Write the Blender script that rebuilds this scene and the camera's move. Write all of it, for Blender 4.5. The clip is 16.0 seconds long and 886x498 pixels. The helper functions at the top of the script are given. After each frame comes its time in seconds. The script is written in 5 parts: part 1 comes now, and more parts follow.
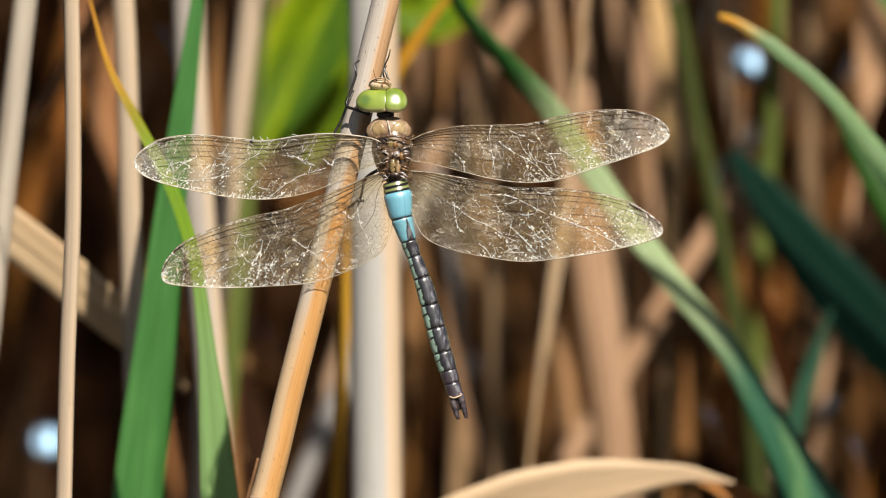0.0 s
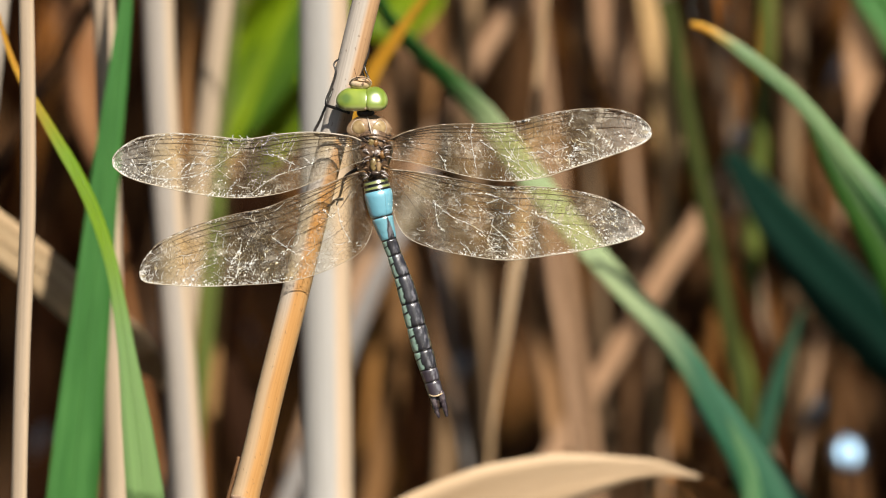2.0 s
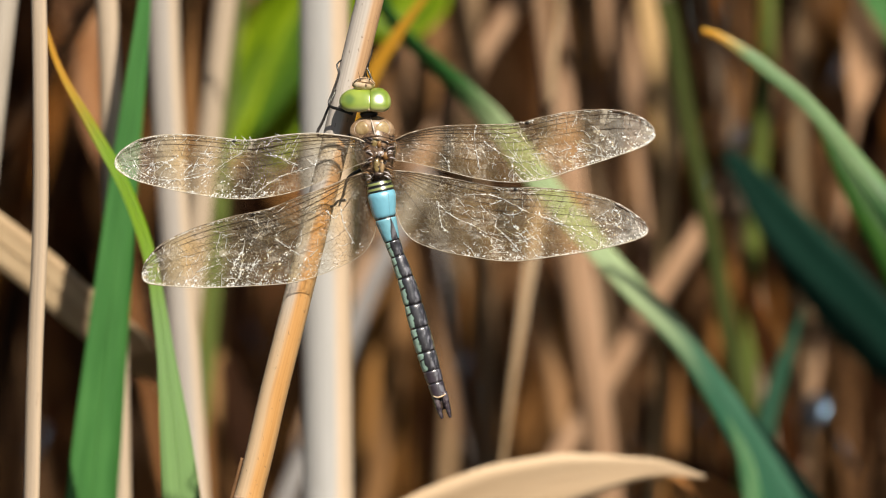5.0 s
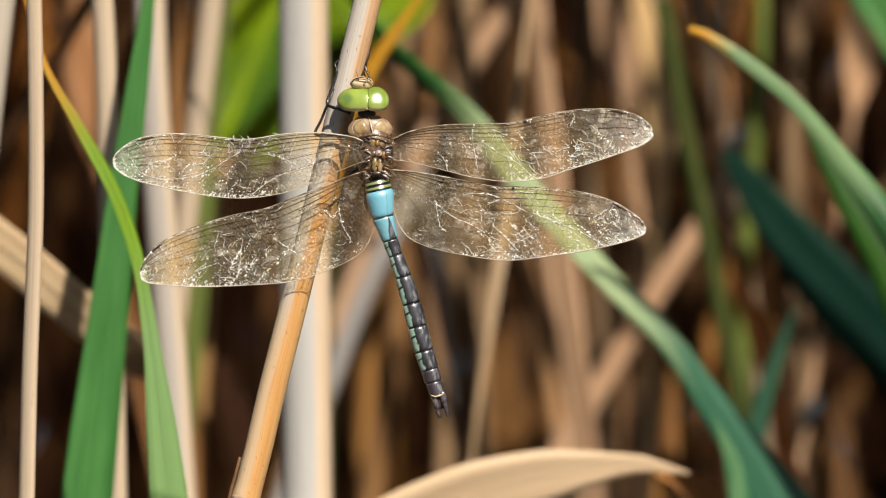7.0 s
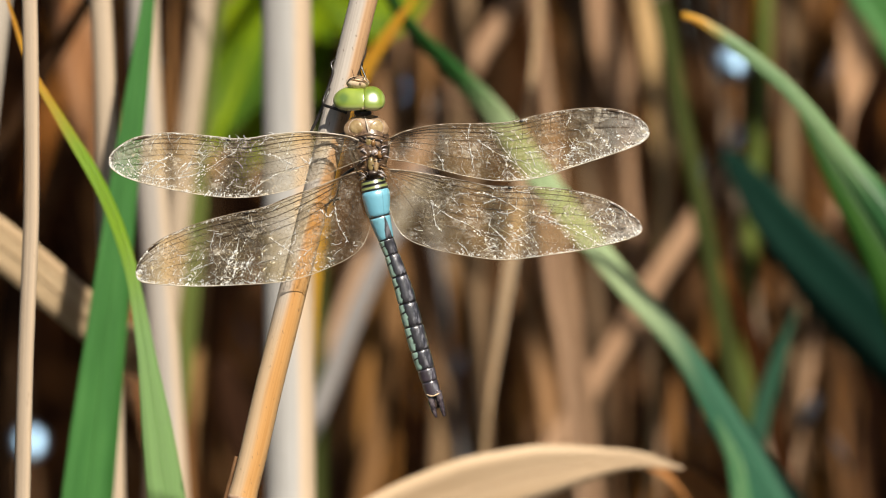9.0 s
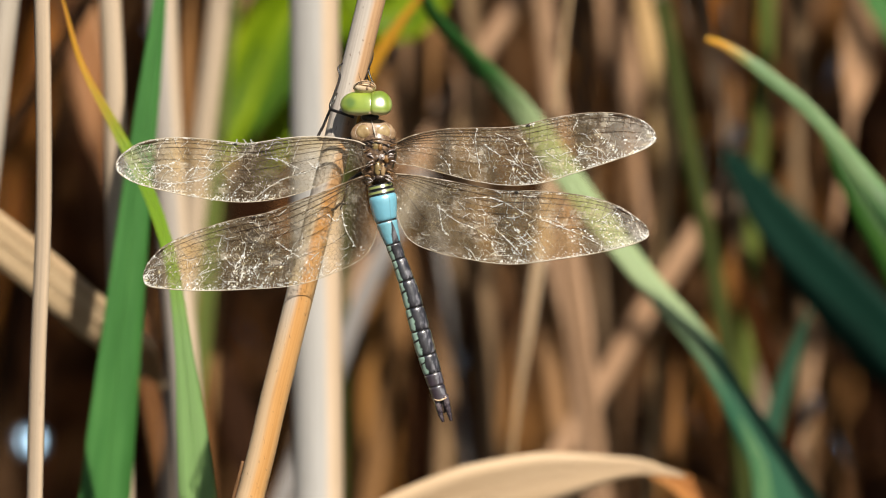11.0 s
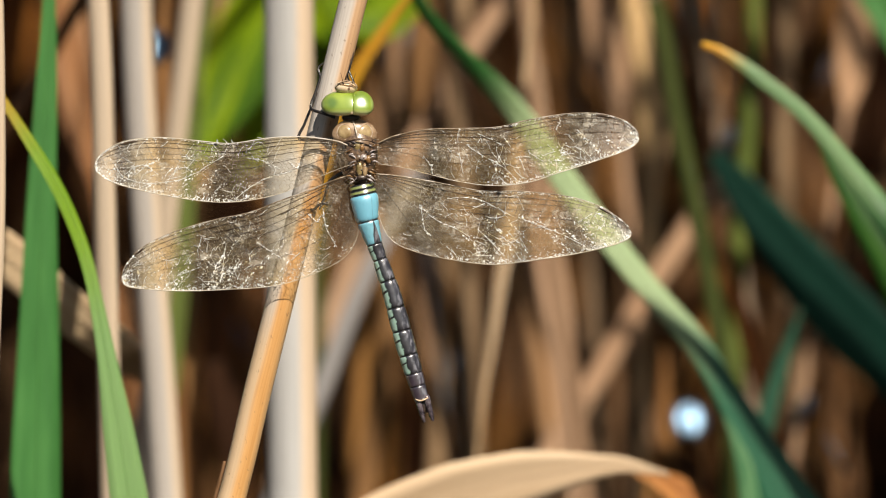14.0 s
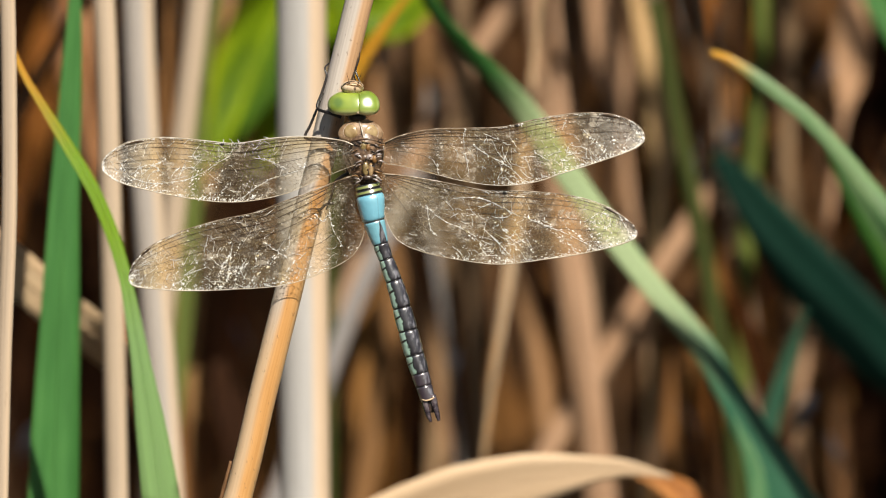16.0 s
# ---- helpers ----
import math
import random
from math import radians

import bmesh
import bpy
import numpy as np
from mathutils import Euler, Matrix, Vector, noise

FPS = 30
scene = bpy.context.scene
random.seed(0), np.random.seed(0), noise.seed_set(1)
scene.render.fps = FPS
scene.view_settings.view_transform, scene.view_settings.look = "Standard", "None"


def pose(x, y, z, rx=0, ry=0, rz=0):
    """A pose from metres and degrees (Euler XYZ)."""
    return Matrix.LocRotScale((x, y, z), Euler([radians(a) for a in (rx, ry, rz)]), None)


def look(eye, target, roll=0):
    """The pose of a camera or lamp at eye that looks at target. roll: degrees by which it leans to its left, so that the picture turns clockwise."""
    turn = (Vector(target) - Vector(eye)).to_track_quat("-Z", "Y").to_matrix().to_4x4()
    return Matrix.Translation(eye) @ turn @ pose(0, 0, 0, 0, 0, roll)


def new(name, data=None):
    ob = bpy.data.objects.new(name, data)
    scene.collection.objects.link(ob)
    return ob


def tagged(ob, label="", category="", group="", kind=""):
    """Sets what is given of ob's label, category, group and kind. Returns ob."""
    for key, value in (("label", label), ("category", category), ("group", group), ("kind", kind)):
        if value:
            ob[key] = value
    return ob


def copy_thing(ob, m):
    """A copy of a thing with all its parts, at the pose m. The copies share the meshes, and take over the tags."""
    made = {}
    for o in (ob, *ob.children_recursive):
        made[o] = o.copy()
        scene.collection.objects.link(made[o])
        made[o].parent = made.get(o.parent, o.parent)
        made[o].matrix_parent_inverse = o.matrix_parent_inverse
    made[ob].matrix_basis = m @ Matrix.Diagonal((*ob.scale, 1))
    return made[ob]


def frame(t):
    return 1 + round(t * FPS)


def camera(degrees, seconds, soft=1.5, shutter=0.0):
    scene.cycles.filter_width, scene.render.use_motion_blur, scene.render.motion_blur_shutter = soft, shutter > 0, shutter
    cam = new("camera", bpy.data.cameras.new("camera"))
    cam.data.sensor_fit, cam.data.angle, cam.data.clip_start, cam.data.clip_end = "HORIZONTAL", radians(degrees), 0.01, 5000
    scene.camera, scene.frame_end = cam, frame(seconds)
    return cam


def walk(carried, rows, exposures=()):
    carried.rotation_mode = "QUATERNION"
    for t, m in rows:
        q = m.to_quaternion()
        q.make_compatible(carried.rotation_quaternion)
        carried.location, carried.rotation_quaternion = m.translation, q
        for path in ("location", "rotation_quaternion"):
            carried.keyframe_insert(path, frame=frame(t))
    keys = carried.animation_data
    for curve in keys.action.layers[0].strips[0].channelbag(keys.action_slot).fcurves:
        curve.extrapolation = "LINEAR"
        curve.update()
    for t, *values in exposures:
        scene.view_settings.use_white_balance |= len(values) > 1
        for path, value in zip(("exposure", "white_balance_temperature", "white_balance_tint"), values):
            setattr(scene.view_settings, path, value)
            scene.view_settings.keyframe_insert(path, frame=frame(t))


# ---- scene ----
# ---------------------------------------------------------------- camera
PITCH = 6.0
SUBJECT = Vector((0.0, 0.0, 0.75))
AHEAD = Vector((0.0, math.cos(radians(PITCH)), -math.sin(radians(PITCH))))
RIGHT = Vector((1.0, 0.0, 0.0))
UP = RIGHT.cross(AHEAD)
BACK = -AHEAD
FOCUS = 1.41
EYE = SUBJECT - FOCUS * AHEAD
LENS = 784.0 / math.tan(radians(3.5))

cam = camera(7.0, 16.0, 1.15)
cam.data.dof.use_dof = True
cam.data.dof.focus_distance = FOCUS
cam.data.dof.aperture_fstop = 19.0

TIMES = [0, 0.5, 1, 1.5, 2, 2.5, 3, 3.5, 4, 6.5, 7, 7.5, 8, 8.5, 9,
         11.5, 12, 12.5, 13, 13.5, 14, 14.5, 15, 15.5, 16]
# slow drift of the tripod head
DRIFT = [20, 15, 8, 3, 1, 0, 0, 0, 1, -4, -6, -6, -8, -10, -9,
         -8, -10, -12, -16, -19, -20, -20, -20, -19, -18]
walk(cam, [(t, pose(*EYE, 90 - PITCH, 0, math.degrees(k / LENS))) for t, k in zip(TIMES, DRIFT)],
     exposures=[(0.0, 0.3, 7200, 8), (16.0, 0.3, 7200, 8)])

# ---------------------------------------------------------------- light
TO_SUN = (0.25 * RIGHT + 0.64 * UP + 0.74 * BACK).normalized()
world = bpy.data.worlds.new("world")
scene.world = world
world.use_nodes = True
wn = world.node_tree
sky = wn.nodes.new("ShaderNodeTexSky")
sky.sky_type = 'NISHITA'
sky.sun_disc = False
sky.sun_elevation = math.asin(TO_SUN.z)
sky.sun_rotation = math.atan2(TO_SUN.x, TO_SUN.y)
wn.nodes["Background"].inputs["Strength"].default_value = 0.05
wn.links.new(sky.outputs[0], wn.nodes["Background"].inputs["Color"])
sun = new("sun", bpy.data.lights.new("sun", 'SUN'))
sun.data.energy = 5.0
sun.data.angle = radians(0.8)
sun.data.color = (1.0, 0.96, 0.90)
sun.matrix_world = look(TO_SUN * 20, (0, 0, 0))


# ---------------------------------------------------------------- material helpers
class Nodes:
    """A short way to write node trees."""

    def __init__(self, name):
        self.m = bpy.data.materials.new(name)
        self.m.use_nodes = True
        self.t = self.m.node_tree
        self.bsdf = self.t.nodes["Principled BSDF"]
        self.out = self.t.nodes["Material Output"]

    def add(self, kind, ins=(), **props):
        n = self.t.nodes.new("ShaderNode" + kind)
        for k, v in props.items():
            if k == "blend":
                n.blend_type = v
            elif k == "op":
                n.operation = v
            elif k == "kind":
                n.data_type = v
        for key, v in dict(ins).items():
            if isinstance(v, bpy.types.NodeSocket):
                self.t.links.new(v, n.inputs[key])
            else:
                n.inputs[key].default_value = v
        return n

    def uv(self, su, sv):
        c = self.add("TexCoord")
        mp = self.add("Mapping", {"Vector": c.outputs["UV"], "Scale": (su, sv, 1)})
        r = self.add("ObjectInfo")
        shift = self.add("VectorMath", {0: mp.outputs[0], 1: r.outputs["Random"]}, op='ADD')
        return shift.outputs[0]

    def space(self, s):
        c = self.add("TexCoord")
        return self.add("Mapping", {"Vector": c.outputs["Object"], "Scale": s}).outputs[0]

    def noise(self, vec, scale=1.0, detail=3.0, rough=0.55, dist=0.0):
        return self.add("TexNoise", {"Vector": vec, "Scale": scale, "Detail": detail, "Roughness": rough,
                                     "Distortion": dist}).outputs["Fac"]

    def ramp(self, fac, stops):
        n = self.add("ValToRGB", {"Fac": fac})
        el = n.color_ramp.elements
        while len(el) < len(stops):
            el.new(0.5)
        for e, (p, c) in zip(el, stops):
            e.position = p
            e.color = (*c, 1.0) if len(c) == 3 else c
        return n.outputs["Color"]

    def step(self, fac, a, b):
        n = self.add("MapRange", {"Value": fac, "From Min": a, "From Max": b})
        n.interpolation_type = 'SMOOTHSTEP'
        return n.outputs["Result"]

    def mix(self, fac, a, b, blend='MIX'):
        n = self.t.nodes.new("ShaderNodeMix")
        n.data_type = 'RGBA'
        n.blend_type = blend
        for key, v in ((0, fac), (6, a), (7, b)):
            if isinstance(v, bpy.types.NodeSocket):
                self.t.links.new(v, n.inputs[key])
            else:
                n.inputs[key].default_value = v if key == 0 or len(v) == 4 else (*v, 1.0)
        return n.outputs[2]

    def math(self, op, a, b=0.0):
        return self.add("Math", {0: a, 1: b}, op=op).outputs[0]

    def put(self, **ins):
        for key, v in ins.items():
            key = key.replace("_", " ")
            if isinstance(v, bpy.types.NodeSocket):
                self.t.links.new(v, self.bsdf.inputs[key])
            else:
                self.bsdf.inputs[key].default_value = v
        return self

    def bump(self, fac, strength=0.3, dist=0.0004):
        self.put(Normal=self.add("Bump", {"Height": fac, "Strength": strength, "Distance": dist}).outputs[0])
        return self


def split_uv(k):
    c = k.add("TexCoord")
    s = k.add("SeparateXYZ", {0: c.outputs["UV"]})
    return s.outputs[0], s.outputs[1]


def dry_stem(name, dark, mid, pale, stain=0.35, rough=0.55, shine=0.22):
    """Dead reed: long fibres, pale and brown runs, small spots."""
    k = Nodes(name)
    fib = k.noise(k.uv(46, 25), 1.0, 4)
    run = k.noise(k.uv(3, 14), 1.0, 3)
    col = k.ramp(k.math('ADD', k.math('MULTIPLY', fib, 0.45), k.math('MULTIPLY', run, 0.55)),
                 [(0.32, dark), (0.5, mid), (0.66, pale)])
    spots = k.step(k.noise(k.space((900, 900, 350)), 1.0, 2), 0.62, 0.75)
    col = k.mix(k.math('MULTIPLY', spots, stain), col, [c * 0.35 for c in dark])
    r = k.add("ObjectInfo").outputs["Random"]
    hue = k.add("HueSaturation", {"Hue": 0.5, "Saturation": k.add("MapRange", {"Value": r, "To Min": 0.85, "To Max": 1.12}).outputs[0],
                                  "Value": k.add("MapRange", {"Value": r, "To Min": 0.82, "To Max": 1.1}).outputs[0], "Color": col})
    k.put(Base_Color=hue.outputs[0], Roughness=rough, Specular_IOR_Level=shine)
    return k.bump(fib, 0.35).m


def green_leaf(name, dark, mid, pale, shine=0.4, through_light=0.35, dry=None, gloss=0.5, blotch=30, spread=0.2, foot=None, sheath=None):
    """A living reed leaf: fine parallel veins, a pale midrib, light shining through."""
    k = Nodes(name)
    u, v = split_uv(k)
    veins = k.noise(k.uv(60, 6), 1.0, 2)
    patch = k.noise(k.uv(2.5, blotch), 1.0, 3)
    col = k.ramp(k.math('ADD', k.math('MULTIPLY', veins, 0.35), k.math('MULTIPLY', patch, 0.65)),
                 [(0.5 - spread, dark), (0.5, mid), (0.5 + spread, pale)])
    rib = k.step(k.math('ABSOLUTE', k.math('SUBTRACT', u, 0.5)), 0.035, 0.012)
    col = k.mix(k.math('MULTIPLY', rib, 0.35), col, pale)
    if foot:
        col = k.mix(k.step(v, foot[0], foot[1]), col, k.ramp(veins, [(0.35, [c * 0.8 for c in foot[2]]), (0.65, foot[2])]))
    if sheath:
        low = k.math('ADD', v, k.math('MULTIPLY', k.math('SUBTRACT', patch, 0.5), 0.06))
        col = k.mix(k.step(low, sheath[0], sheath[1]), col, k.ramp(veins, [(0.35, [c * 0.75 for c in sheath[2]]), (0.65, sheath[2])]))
    if dry:
        edge = k.math('ADD', k.math('MULTIPLY', k.noise(k.uv(4, 60), 1.0, 3), 0.012), v)
        tip = k.step(edge, dry[1], dry[0])
        col = k.mix(tip, col, k.ramp(patch, [(0.35, (0.74, 0.42, 0.03)), (0.6, (0.62, 0.22, 0.03))]))
        col = k.mix(k.step(edge, dry[0] * 0.45, dry[0] * 0.3), col, (0.30, 0.13, 0.05))
    k.put(Base_Color=col, Roughness=shine, Specular_IOR_Level=gloss)
    k.bump(veins, 0.25)
    tr = k.add("BsdfTranslucent", {"Color": k.mix(0.35, col, pale)})
    mx = k.add("MixShader", {0: through_light, 1: k.bsdf.outputs[0], 2: tr.outputs[0]})
    k.t.links.new(mx.outputs[0], k.out.inputs[0])
    return k.m


def two_tone(name, left, right, edge=0.20, soft=0.035):
    """Stem with a greyer tone on one side and a creamier one on the other."""
    k = Nodes(name)
    u, v = split_uv(k)
    fib = k.noise(k.uv(46, 25), 1.0, 4)
    run = k.noise(k.uv(3, 10), 1.0, 3)
    wob = k.math('ADD', u, k.math('MULTIPLY', k.math('SUBTRACT', run, 0.5), 0.06))
    back = k.step(wob, 0.80, 0.80 - soft)
    side = k.math('MULTIPLY', k.step(wob, edge - soft, edge + soft), back)
    grain = k.math('ADD', k.math('MULTIPLY', fib, 0.6), k.math('MULTIPLY', run, 0.4))
    a = k.ramp(grain, [(0.3, [c * 0.7 for c in left]), (0.5, left), (0.7, [min(0.9, c * 1.2) for c in left])])
    b = k.ramp(grain, [(0.3, [c * 0.75 for c in right]), (0.5, right), (0.7, [min(0.9, c * 1.15) for c in right])])
    spots = k.step(k.noise(k.space((900, 900, 350)), 1.0, 2), 0.66, 0.75)
    col = k.mix(k.math('MULTIPLY', spots, 0.25), k.mix(side, b, a), (0.14, 0.08, 0.05))
    k.put(Base_Color=col, Roughness=0.5)
    return k.bump(fib, 0.3).m


STRAW = dry_stem("straw", (0.26, 0.15, 0.075), (0.50, 0.34, 0.20), (0.68, 0.53, 0.36))
STRAW_PALE = dry_stem("straw_pale", (0.32, 0.25, 0.19), (0.48, 0.40, 0.32), (0.60, 0.53, 0.45), 0.2)
STRAW_GREY = dry_stem("straw_grey", (0.27, 0.22, 0.18), (0.42, 0.36, 0.30), (0.58, 0.52, 0.45), 0.25)
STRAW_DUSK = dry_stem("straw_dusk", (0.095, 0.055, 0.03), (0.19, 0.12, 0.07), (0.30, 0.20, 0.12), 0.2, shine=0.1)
STRAW_FAWN = dry_stem("straw_fawn", (0.17, 0.105, 0.06), (0.30, 0.20, 0.125), (0.42, 0.30, 0.20), 0.2, shine=0.15)
STRAW_TAWNY = dry_stem("straw_tawny", (0.17, 0.085, 0.04), (0.32, 0.175, 0.09), (0.46, 0.28, 0.16), 0.2, shine=0.15)
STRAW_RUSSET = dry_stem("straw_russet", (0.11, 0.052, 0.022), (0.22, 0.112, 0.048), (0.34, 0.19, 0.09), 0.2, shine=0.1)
STRAW_ASH = dry_stem("straw_ash", (0.20, 0.18, 0.175), (0.31, 0.29, 0.285), (0.43, 0.41, 0.405), 0.2)
STRAW_BROWN = dry_stem("straw_brown", (0.065, 0.028, 0.011), (0.19, 0.088, 0.034), (0.38, 0.20, 0.088), shine=0.1)
STRAW_PINK = dry_stem("straw_pink", (0.26, 0.14, 0.08), (0.43, 0.27, 0.175), (0.54, 0.37, 0.26), 0.2)
STRAW_OCHRE = dry_stem("straw_ochre", (0.20, 0.095, 0.03), (0.38, 0.205, 0.075), (0.54, 0.33, 0.15))
# near-black straw: the deep shade of the bed is put into the colour
STRAW_SHADE = dry_stem("straw_shade", (0.010, 0.0035, 0.0015), (0.028, 0.010, 0.004), (0.085, 0.034, 0.012), shine=0.05)
WHITE_SPLIT = two_tone("white_split", (0.40, 0.385, 0.375), (0.60, 0.45, 0.32), 0.195)
GREY_SPLIT = two_tone("grey_split", (0.36, 0.32, 0.29), (0.57, 0.445, 0.33), 0.18)
PALE_SPLIT = two_tone("pale_split", (0.42, 0.325, 0.24), (0.56, 0.43, 0.31), 0.17)
LEAF_TAN = dry_stem("leaf_tan", (0.36, 0.22, 0.11), (0.55, 0.38, 0.21), (0.68, 0.51, 0.33), 0.15, 0.6)
LEAF_CREAM = dry_stem("leaf_cream", (0.52, 0.36, 0.23), (0.64, 0.47, 0.32), (0.72, 0.56, 0.41), 0.06, 0.55)
LEAF_RUST = dry_stem("leaf_rust", (0.16, 0.05, 0.015), (0.34, 0.13, 0.035), (0.50, 0.24, 0.08), 0.3)
GREEN_BLADE = green_leaf("green_blade", (0.04, 0.16, 0.035), (0.07, 0.25, 0.06), (0.11, 0.33, 0.085), 0.45, 0.4)
GREEN_THIN = green_leaf("green_thin", (0.13, 0.27, 0.012), (0.24, 0.43, 0.022), (0.36, 0.54, 0.07), 0.4, 0.45, (0.026, 0.052), foot=(0.058, 0.085, (0.31, 0.52, 0.20)))
# dark green above the foot is shade put into the leaf colour
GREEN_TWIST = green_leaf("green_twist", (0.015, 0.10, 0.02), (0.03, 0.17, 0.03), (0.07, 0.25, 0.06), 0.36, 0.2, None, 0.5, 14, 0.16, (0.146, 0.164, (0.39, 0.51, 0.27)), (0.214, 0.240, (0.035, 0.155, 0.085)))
# pale tones hold the sun's glare as colour; darker green from the foot
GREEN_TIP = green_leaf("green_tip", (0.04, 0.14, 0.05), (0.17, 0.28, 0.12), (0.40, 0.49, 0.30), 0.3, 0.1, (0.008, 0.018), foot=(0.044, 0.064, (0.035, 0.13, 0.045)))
# shade put into the leaf colour, since the sun still reaches it
GREEN_DEEP_SHADE = green_leaf("green_deep_shade", (0.002, 0.015, 0.010), (0.004, 0.028, 0.019), (0.008, 0.045, 0.03), 0.7, 0.05, None, 0.12)
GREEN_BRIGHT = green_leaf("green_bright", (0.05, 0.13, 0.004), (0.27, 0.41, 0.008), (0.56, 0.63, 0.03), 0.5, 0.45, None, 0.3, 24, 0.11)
# shaded copy of the bright leaf green
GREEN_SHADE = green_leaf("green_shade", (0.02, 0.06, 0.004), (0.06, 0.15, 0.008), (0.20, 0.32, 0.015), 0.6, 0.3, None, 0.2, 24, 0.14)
GREEN_YOUNG = green_leaf("green_young", (0.03, 0.14, 0.06), (0.10, 0.25, 0.11), (0.30, 0.43, 0.20), 0.4, 0.25, None, 0.4, 60, 0.14)
GREEN_TEAL = green_leaf("green_teal", (0.012, 0.05, 0.03), (0.022, 0.085, 0.05), (0.05, 0.14, 0.08), 0.5, 0.2, None, 0.3)
GREEN_UNDER = green_leaf("green_under", (0.007, 0.045, 0.006), (0.024, 0.105, 0.01), (0.08, 0.20, 0.018), 0.45, 0.3)
GREEN_SLIP = green_leaf("green_slip", (0.06, 0.09, 0.01), (0.13, 0.17, 0.03), (0.22, 0.26, 0.06), 0.5, 0.3)
GREEN_OLIVE = green_leaf("green_olive", (0.025, 0.036, 0.006), (0.05, 0.066, 0.013), (0.10, 0.115, 0.028), 0.6, 0.25, None, 0.25)


# ---------------------------------------------------------------- shape helpers
def at(u, v, d):
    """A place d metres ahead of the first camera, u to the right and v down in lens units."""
    return EYE + d * (AHEAD + (u - 784) / LENS * RIGHT + (441 - v) / LENS * UP)


def smooth(pts, per=6):
    """Catmull-Rom through the points."""
    pts = [Vector(p) for p in pts]
    ext = [2 * pts[0] - pts[1]] + pts + [2 * pts[-1] - pts[-2]]
    res = []
    for i in range(1, len(ext) - 2):
        a, b, c, d = ext[i - 1:i + 3]
        for j in range(per):
            s = j / per
            res.append(0.5 * (2 * b + (c - a) * s + (2 * a - 5 * b + 4 * c - d) * s * s + (3 * b - a - 3 * c + d) * s ** 3))
    res.append(pts[-1])
    return res


def lerp_list(vals, s):
    x = s * (len(vals) - 1)
    i = min(int(x), len(vals) - 2)
    return vals[i] + (vals[i + 1] - vals[i]) * (x - i)


def skin(name, rings, us, vs, cap=True, smooth_faces=True):
    """A mesh over closed rings of equal count, with UVs us (around) and vs (along)."""
    n = len(rings[0])
    verts = [tuple(p) for r in rings for p in r]
    faces, uvs = [], []
    for i in range(len(rings) - 1):
        for j in range(n):
            k = (j + 1) % n
            faces.append((i * n + j, i * n + k, (i + 1) * n + k, (i + 1) * n + j))
            ua, ub = us[j], us[j + 1]
            uvs += [(ua, vs[i]), (ub, vs[i]), (ub, vs[i + 1]), (ua, vs[i + 1])]
    if cap:
        faces.append(tuple(range(n - 1, -1, -1)))
        uvs += [(us[j], vs[0]) for j in range(n - 1, -1, -1)]
        top = (len(rings) - 1) * n
        faces.append(tuple(top + j for j in range(n)))
        uvs += [(us[j], vs[-1]) for j in range(n)]
    me = bpy.data.meshes.new(name)
    me.from_pydata(verts, [], faces)
    layer = me.uv_layers.new(name="UVMap")
    layer.data.foreach_set("uv", [c for p in uvs for c in p])
    if smooth_faces:
        me.polygons.foreach_set("use_smooth", [len(f) == 4 for f in faces])
    me.update()
    return me


def lengths(path):
    vs = [0.0]
    for a, b in zip(path, path[1:]):
        vs.append(vs[-1] + (b - a).length)
    return vs


def tube_mesh(name, path, radii, sides=10, nodes=(), cap=True):
    """A round stem along a path. nodes: lengths at which it swells into a ring."""
    vs = lengths(path)
    if nodes:
        extra = sorted({round(n + o, 5) for n in nodes for o in (-0.0022, -0.0009, 0.0, 0.0009, 0.0022)})
        allv = sorted(set(vs) | {e for e in extra if 0 < e < vs[-1]})
        fine = []
        for x in allv:
            i = max(0, min(len(vs) - 2, next((q for q in range(len(vs) - 1) if vs[q + 1] >= x), len(vs) - 2)))
            f = (x - vs[i]) / max(1e-9, vs[i + 1] - vs[i])
            fine.append(path[i].lerp(path[i + 1], f))
        path, vs = fine, allv
    rings = []
    for i, p in enumerate(path):
        t = (path[min(i + 1, len(path) - 1)] - path[max(i - 1, 0)]).normalized()
        e1 = (RIGHT - RIGHT.dot(t) * t).normalized()
        e2 = t.cross(e1)
        if e2.dot(BACK) < 0:
            e2 = -e2
        r = lerp_list(radii, vs[i] / vs[-1])
        r *= 1 + sum(0.05 * max(0.0, 1 - abs(vs[i] - n) / 0.0022) for n in nodes)
        rings.append([p + r * (math.cos(a) * e1 + math.sin(a) * e2) for a in (2 * math.pi * j / sides for j in range(sides))])
    return skin(name, rings, [j / sides for j in range(sides + 1)], vs, cap)


